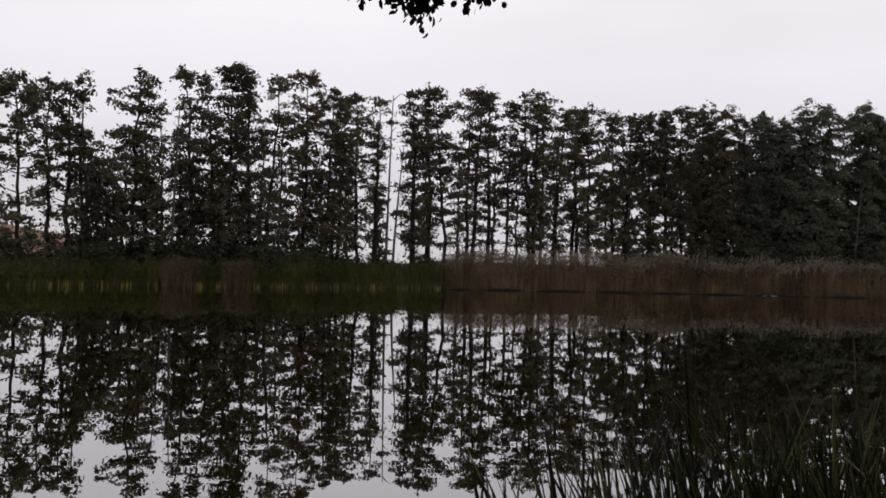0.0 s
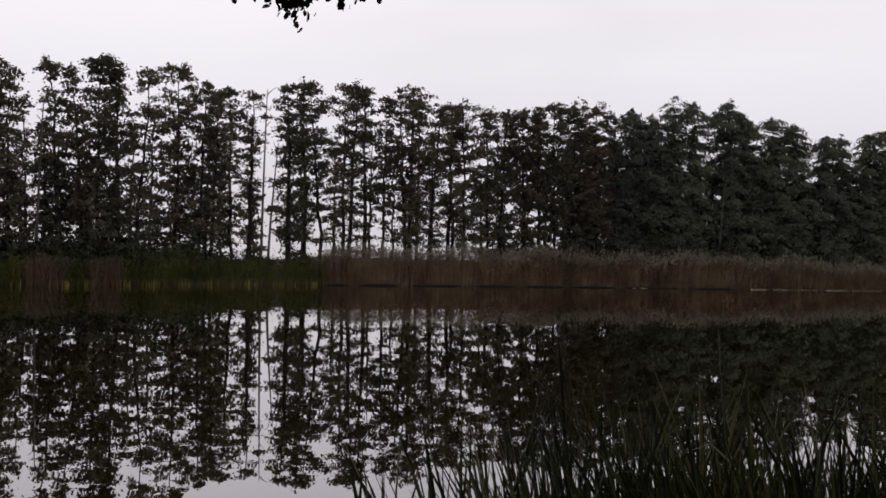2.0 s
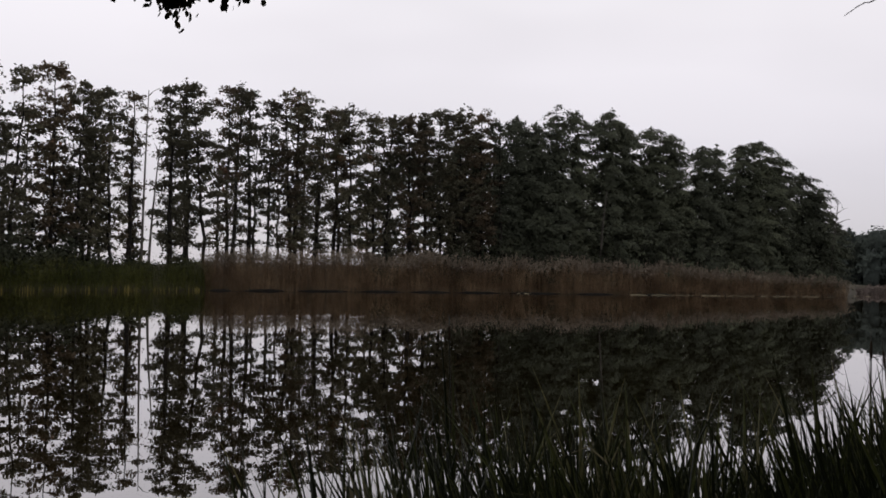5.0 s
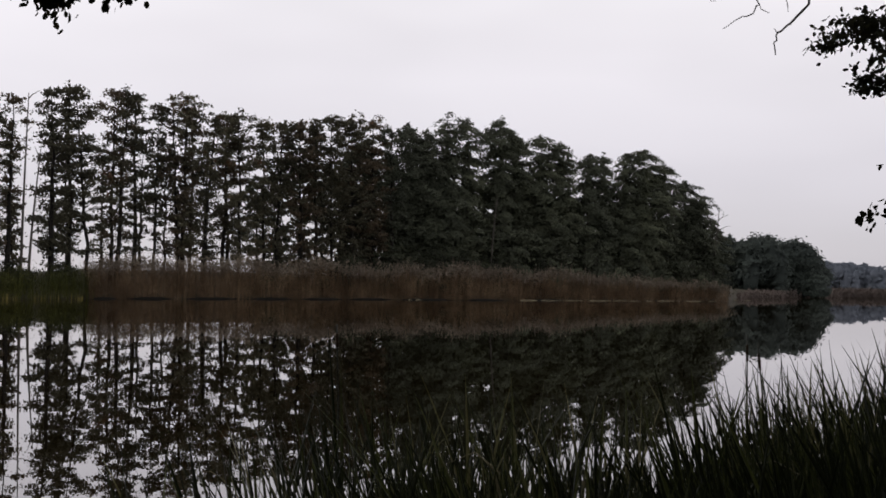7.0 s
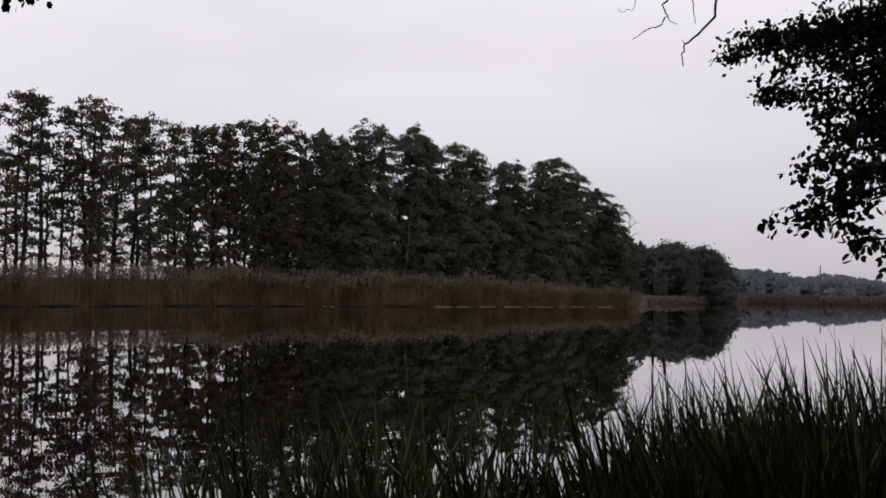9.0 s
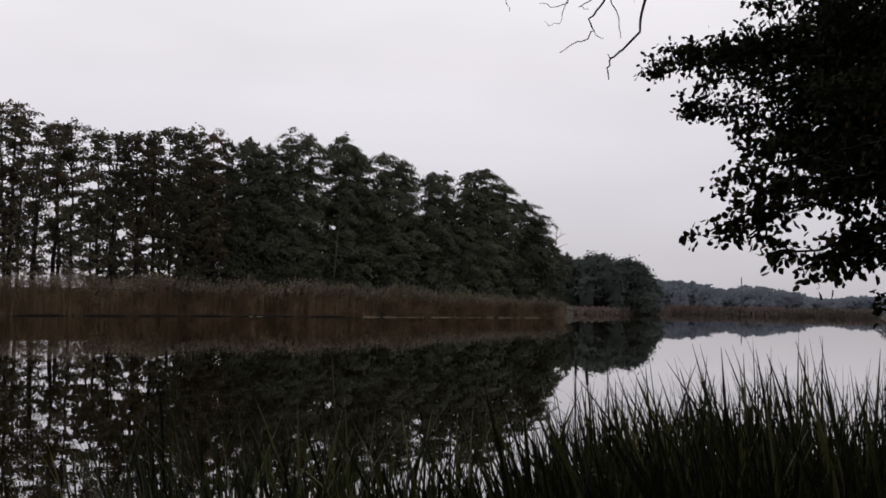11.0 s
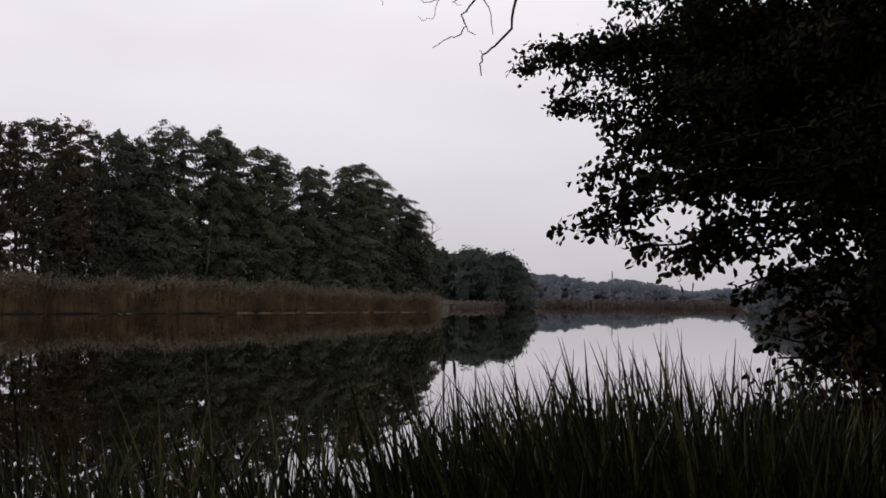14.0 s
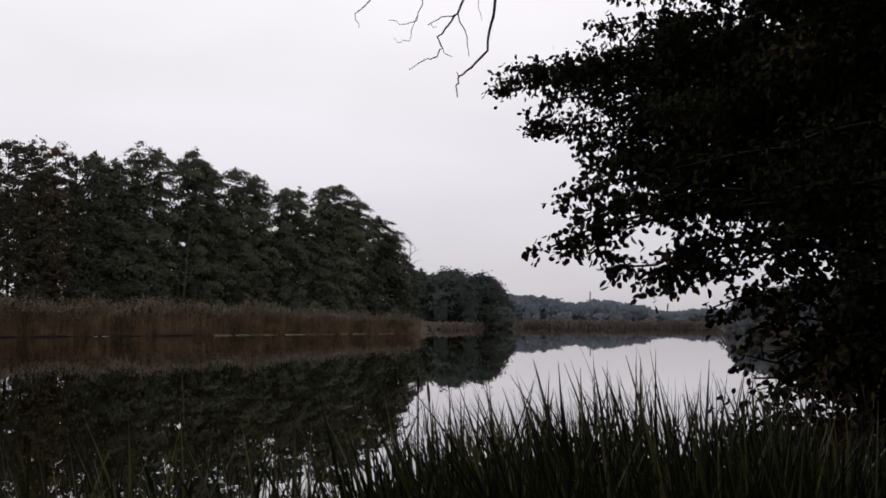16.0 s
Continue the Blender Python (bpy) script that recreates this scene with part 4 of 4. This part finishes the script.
limbs_b += [(sight(a, e, 7.0), h, 0.22, 0.55) for a, e, h in [(49.2, -0.3, 1.5), (49.1, -1.6, 1.3), (49.4, -2.8, 1.3), (50.2, -3.6, 1.2), (50.9, 0.9, 1.8), (51.6, -0.4, 1.6), (50.2, 2.2, 2.1), (52.0, 1.4, 1.9)]]
for k in range(34):
    limbs_b.append((sight(g.uniform(52.9, 58.5), g.uniform(-4.5, 5), g.uniform(6.4, 7.6)), max(0.9, g.uniform(0.9, 2.2)), 0.12))
for k in range(40):
    az, el = g.uniform(53.3, 68), g.uniform(-4.5, 12)
    limbs_b.append((sight(az, el, g.uniform(6.8, 9.5)), max(0.9, EYE_Z + 7 * math.tan(radians(el)) - 0.5), 0.15))
# Unseen canopy reaching over the sedge, added to keep sky light off it
for k in range(30):
    az, el = g.uniform(43, 68), g.uniform(19, 48)
    limbs_b.append((sight(az, el, g.uniform(3.6, 8.5)), 4.4, 0.2))
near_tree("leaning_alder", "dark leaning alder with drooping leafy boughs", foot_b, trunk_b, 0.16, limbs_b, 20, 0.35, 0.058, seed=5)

foot_c = Vector((-4.6, -1.8, 0.45))
trunk_c = [foot_c + Vector((0.03 * i, 0.05 * i, 0.6 * i - (0.1 if i == 0 else 0))) for i in range(12)]
limbs_c = [(sight(a, e + 0.18, d, 0.0), h, s) for a, e, d, h, s in [
    (-4.0, 14.2, 6.9, 4.6, 0.9), (-2.9, 13.8, 7.0, 5.2, 0.9), (-1.5, 13.3, 7.0, 5.2, 0.9), (-1.1, 12.9, 7.0, 5.2, 0.9), (-0.6, 13.8, 7.0, 5.2, 0.9),
    (1.0, 15.1, 7.1, 5.8, 0.8), (1.6, 13.7, 7.0, 5.8, 0.8), (2.1, 13.9, 7.0, 5.8, 0.8), (3.1, 14.6, 7.2, 5.8, 0.8)]]
# Extra boughs overhead, never in view, added to shade the near plants
for k in range(34):
    limbs_c.append((Vector((g.uniform(-8, 5), g.uniform(-5, 2.6), g.uniform(4.6, 7.5))), 4.8, 0.4, 0.2))
near_tree("added_bank_alder", "alder behind the camera reaching over the water", foot_c, trunk_c, 0.2, limbs_c, 26, 0.24, 0.060, seed=9)


# low brambles at the foot of the near alders
g = np.random.default_rng(41)
for az, d, tall, half in [(52.0, 8.6, 0.9, 0.6), (53.5, 7.6, 1.2, 0.7), (55.0, 8.8, 1.5, 0.8), (55.2, 6.6, 1.2, 0.6), (57.0, 7.4, 1.5, 0.8), (59.0, 6.4, 1.4, 0.8), (61.0, 8.0, 1.6, 1.0),
                           (53.8, 6.2, 1.3, 0.6), (56.2, 6.0, 1.4, 0.6), (57.8, 6.6, 1.6, 0.7)]:
    foot = place(az, d, max(0.0, ground_z(az, d)) - 0.05)
    bush = thing("bramble", foot, "dark low bramble with reddish stems on the bank", "shrub", "brambles on the near bank")
    stems, at, way = Tubes(), [], []
    for k in range(46):
        turn, out = g.uniform(0, 2 * math.pi), half * math.sqrt(g.uniform(0, 1))
        end = Vector((math.cos(turn) * out, math.sin(turn) * out, tall * g.uniform(0.3, 0.75)))
        stems.add(bow(Vector((end.x * 0.3, end.y * 0.3, 0)), end, 0.1, 5), taper(0.008, 0.003, 5), 4)
        m = 30
        t = g.uniform(0.1, 1.0, (m, 1))
        at.append(np.array(end) * t * [1, 1, 1] + g.normal(0, 0.09, (m, 3)) * [1, 1, 0.7] + [0, 0, 0.05])
        way.append(g.normal(0, 0.8, (m, 3)) + [0, 0, -0.3])
    v, f = leaves(np.concatenate(at), np.concatenate(way), 0.055, g)
    stems.link("stemwork", BRAMBLE, bush, (0, 0, 0))["kind"] = "stuff"
    mesh_object("crown", v, f, NEAR_LEAF_SHADED, bush)["kind"] = "stuff"

# unseen wood added on the bank behind the eye, blocking skylight, closing the place
g = np.random.default_rng(77)
for k in range(40):
    az = 68 + 224 * (k + 0.5) / 40
    d = g.uniform(8, 15)
    if 120 < az < 240:
        d = g.uniform(6, 12)
    foot = place(az, d, 0.45)
    tall = g.uniform(12, 17)
    line = [foot + Vector((g.normal(0, 0.08), g.normal(0, 0.08), tall * i / 8 - (0.1 if i == 0 else 0))) for i in range(9)]
    tree = thing("added_bank_alder", foot, "unseen alder added behind the eye to block skylight", "tree", "alders of the near bank")
    stem = Tubes()
    stem.add(line, taper(0.2, 0.04, 9), 8)
    stem.link("trunk", BARK, tree, foot)
    pts = []
    for c in range(48):
        h, turn, out = g.uniform(0.06, 1.0), g.uniform(0, 2 * math.pi), g.uniform(0.2, 2.1)
        pts.append(np.array([math.cos(turn) * out, math.sin(turn) * out, tall * h]) + g.normal(0, 1, (11, 3)) * [0.4, 0.4, 0.25])
    v, f = tufts(np.concatenate(pts), 0.42, g)
    mesh_object("crown", v, f, SHRUB, tree)["kind"] = "stuff"


# ---- sedge and reeds before the camera ----
TIP = ([2, 6, 9, 12, 14.4, 16, 19, 21, 24.4, 25.6, 28.5, 30, 31.5], [-7.8, -7.0, -6.1, -5.4, -4.8, -5.6, -4.7, -3.9, -4.7, -4.1, -4.7, -6.2, -4.4])


BED = ([30, 31.4, 33.5, 34.7, 36, 38.2, 40.1, 43, 44.5, 46, 47, 49, 51, 54, 60], [-6, -3.8, -4.5, -3.6, -3.2, -4.1, -3.1, -2.7, -2.1, -1.3, -1.5, -2.0, -2.2, -3.4, -3.6])


def sedge_clump(az, d, blades, seed, tips=TIP, broad=1.0, withered=0.06, label="dark green sedge clump standing in shallow water", group="sedge clumps in the shallows"):
    """One clump of sedge; every blade is a part."""
    q = np.random.default_rng(seed)
    clump = thing("sedge_clump", place(az, d, 0), label, "sedge", group)
    for k in range(blades):
        dry = q.uniform() < withered
        off = q.normal(0, 0.11, 2)
        top = (EYE_Z + d * math.tan(radians(float(np.interp(az, *tips)))) + 0.1) * (0.99 - 0.36 * q.beta(1.5, 1.8) + (0.08 if q.uniform() < 0.1 else 0))
        lean = np.array([[q.normal(-0.09, 0.21), q.normal(0, 0.2), 0]]) * top / 1.3
        wide = np.array([q.uniform(0.013, 0.029) * broad])
        kink = np.array([q.uniform(0.68, 0.86)]) if dry or q.uniform() < 0.05 else None
        if kink is not None:
            top *= q.uniform(0.72, 0.9)
        v, f = ribbons(np.array([[off[0], off[1], -0.1]]), lean, np.array([top * (1.15 if kink is not None else 1)]), wide, q, q.uniform(1.2, 2.6), 9, 0.3, kink)
        mesh_object("blade", v, f, BLADE_DRY if dry else BLADE, clump, "withered pale blade" if dry else "")


q_c = np.random.default_rng(31)
for k in range(58):
    az = q_c.uniform(8.5, 29.0) if k > 4 else 4 + 1.1 * k
    sedge_clump(az, q_c.uniform(3.9, 6.4), 5 if k < 5 else 7 if az < 15 else 10, 100 + k)
for k in range(48):
    sedge_clump(q_c.uniform(11.5, 31.0), q_c.uniform(3.2, 4.6), 15, 1180 + k, ([15, 22, 30], [-8.6, -7.6, -7.9]), 1.25)
for k in range(164):
    az = q_c.uniform(32.5, 57.5) if k < 130 else q_c.uniform(37, 57.5)
    sedge_clump(az, q_c.uniform(3.8, 5.4) if k % 3 else q_c.uniform(5.4, 7.2), 16, 320 + k, BED, 1.2, 0.05,
                "dense dark sedge clump along the near bank", "sedge clumps along the near bank")


for k in range(20):
    sedge_clump(q_c.uniform(19, 31.5), q_c.uniform(3.5, 4.7), 12, 1500 + k, ([19, 26, 31.5], [-9.4, -8.6, -8.2]), 1.15, 0.42,
                "half-withered sedge clump with bent pale blades", "sedge clumps in the shallows")


def sedge_bed(az0, az1, d0, d1, tips, count, withered, label, seed):
    """The close growth between the clumps, too thick to count."""
    q = np.random.default_rng(seed)
    bed = thing("sedge_bed", place((az0 + az1) / 2, (d0 + d1) / 2), label, "sedge", kind="stuff")
    o = np.array(bed.location)
    for name, share, mat in (("blades", 1 - withered, BLADE_BED), ("withered_blades", withered, BLADE_DRY_BED)):
        n = int(count * share)
        az, d = q.uniform(az0, az1, n), q.uniform(d0, d1, n)
        top = (EYE_Z + d * np.tan(np.radians(np.interp(az, *tips))) + 0.1) * (1 - 0.45 * q.beta(1.3, 1.6, n))
        base = np.stack([d * np.sin(np.radians(az)), d * np.cos(np.radians(az)), np.full(n, -0.1)], 1) - o
        lean = np.stack([q.normal(-0.06, 0.26, n), q.normal(0, 0.26, n), np.zeros(n)], 1)
        kink = q.uniform(0.5, 0.95, n) if name == "withered_blades" else None
        v, f = ribbons(base, lean, top, q.uniform(0.012, 0.032, n), q, 1.6, 7, 0.3, kink)
        mesh_object(name, v, f, mat, bed)


sedge_bed(33.2, 58.0, 3.3, 5.0, ([33, 36, 40, 44, 58], [-7.6, -6.4, -5.4, -4.6, -4.6]), 2600, 0.05, "thick dark sedge along the near bank", 61)
sedge_bed(12.5, 31.6, 3.2, 4.8, ([12, 16, 22, 31.6], [-10.2, -9.0, -8.0, -8.4]), 950, 0.22, "tangled green and withered sedge in the shallows", 62)
sedge_bed(20.5, 31.4, 3.3, 4.5, ([20, 26, 31.4], [-9.0, -8.4, -8.2]), 1100, 0.35, "low tangle of bent sedge in the shallows", 63)


def reed_plant(name, az, d, tip_z, blades, label):
    """A single tall plant with broad leaves that stands out from the rest."""
    at = place(az, d, 0)
    p = thing(name, at, label, "reed plant", "tall single reeds")
    q = np.random.default_rng(int(az * 10))
    for dx, high, wide in blades:
        v, f = ribbons(np.array([[0.01 * dx, 0, -0.1]]), np.array([[dx, 0.02, 0]]), np.array([tip_z * high + 0.1]), np.array([wide]), q, 1.5, 9, 0.3)
        mesh_object("leaf", v, f, BLADE, p)


reed_plant("reed_plant", 28.6, 4.2, 1.39, [(0.05, 1.0, 0.032), (-0.02, 0.98, 0.03), (0.10, 0.86, 0.02)], "tall dark reed with two broad upright leaves")
reed_plant("reed_plant", 13.6, 5.7, 1.52, [(-0.10, 1.0, 0.026), (-0.03, 0.9, 0.02)], "single tall reed leaning over dark water")
reed_plant("reed_plant", 3.9, 4.6, 1.11, [(-0.13, 1.0, 0.030), (-0.02, 0.92, 0.026)], "stout reed at the edge of open water")
reed_plant("reed_plant", 7.4, 4.5, 1.15, [(-0.14, 1.0, 0.034), (-0.06, 0.93, 0.03), (0.05, 0.85, 0.024)], "stout reed at the edge of open water")
reed_plant("reed_plant", 34.6, 5.2, 1.53, [(0.03, 1.0, 0.022), (-0.04, 0.94, 0.02)], "tall reed rising above the sedge bed")
reed_plant("reed_plant", 36.4, 5.0, 1.55, [(-0.05, 1.0, 0.022), (0.04, 0.93, 0.02)], "tall reed rising above the sedge bed")
reed_plant("reed_plant", 46.2, 5.0, 1.64, [(0.04, 1.0, 0.022), (-0.05, 0.97, 0.02), (0.12, 0.92, 0.02)], "tall reed rising above the sedge bed")


def bulrush(az, d, tip_z, head, lean, label):
    """A bulrush: a thin stem that ends in a thick dark spike, with narrow leaves at its foot."""
    p = thing("bulrush", place(az, d, 0), label, "bulrush", "tall single reeds")
    line = [Vector((lean * (i / 7) ** 1.5, 0.01 * math.sin(i), -0.1 + (tip_z + 0.1) * i / 7)) for i in range(8)]
    stem = Tubes()
    stem.add(line, taper(0.005, 0.003, 8), 6)
    stalk = stem.link("stem", BLADE, p, (0, 0, 0))
    low, high = line[-1].lerp(line[-2], 0.2 + head / (tip_z / 7)), line[-1].lerp(line[-2], 0.2)
    spike = Tubes()
    spike.add([low, low.lerp(high, 0.08), low.lerp(high, 0.5), low.lerp(high, 0.92), high], [0.003, 0.0055, 0.007, 0.0055, 0.003], 8)
    spike.link("spike", SPIKE, stalk, (0, 0, 0), "thick dark brown seed spike")
    q = np.random.default_rng(int(az * 10))
    for dx, tall, wide in ((-0.12, 0.88, 0.013), (0.07, 0.82, 0.012)):
        v, f = ribbons(np.array([[0.01, 0, -0.1]]), np.array([[dx, 0.03, 0]]), np.array([tip_z * tall]), np.array([wide]), q, 1.6, 8, 0.3)
        mesh_object("leaf", v, f, BLADE, p)


bulrush(34.05, 5.2, 1.545, 0.075, 0.02, "bulrush with a dark seed spike above the sedge")
bulrush(35.7, 5.0, 1.52, 0.07, -0.10, "leaning bulrush with a dark seed spike")
bulrush(13.35, 5.6, 1.54, 0.07, -0.03, "single bulrush standing before dark water")
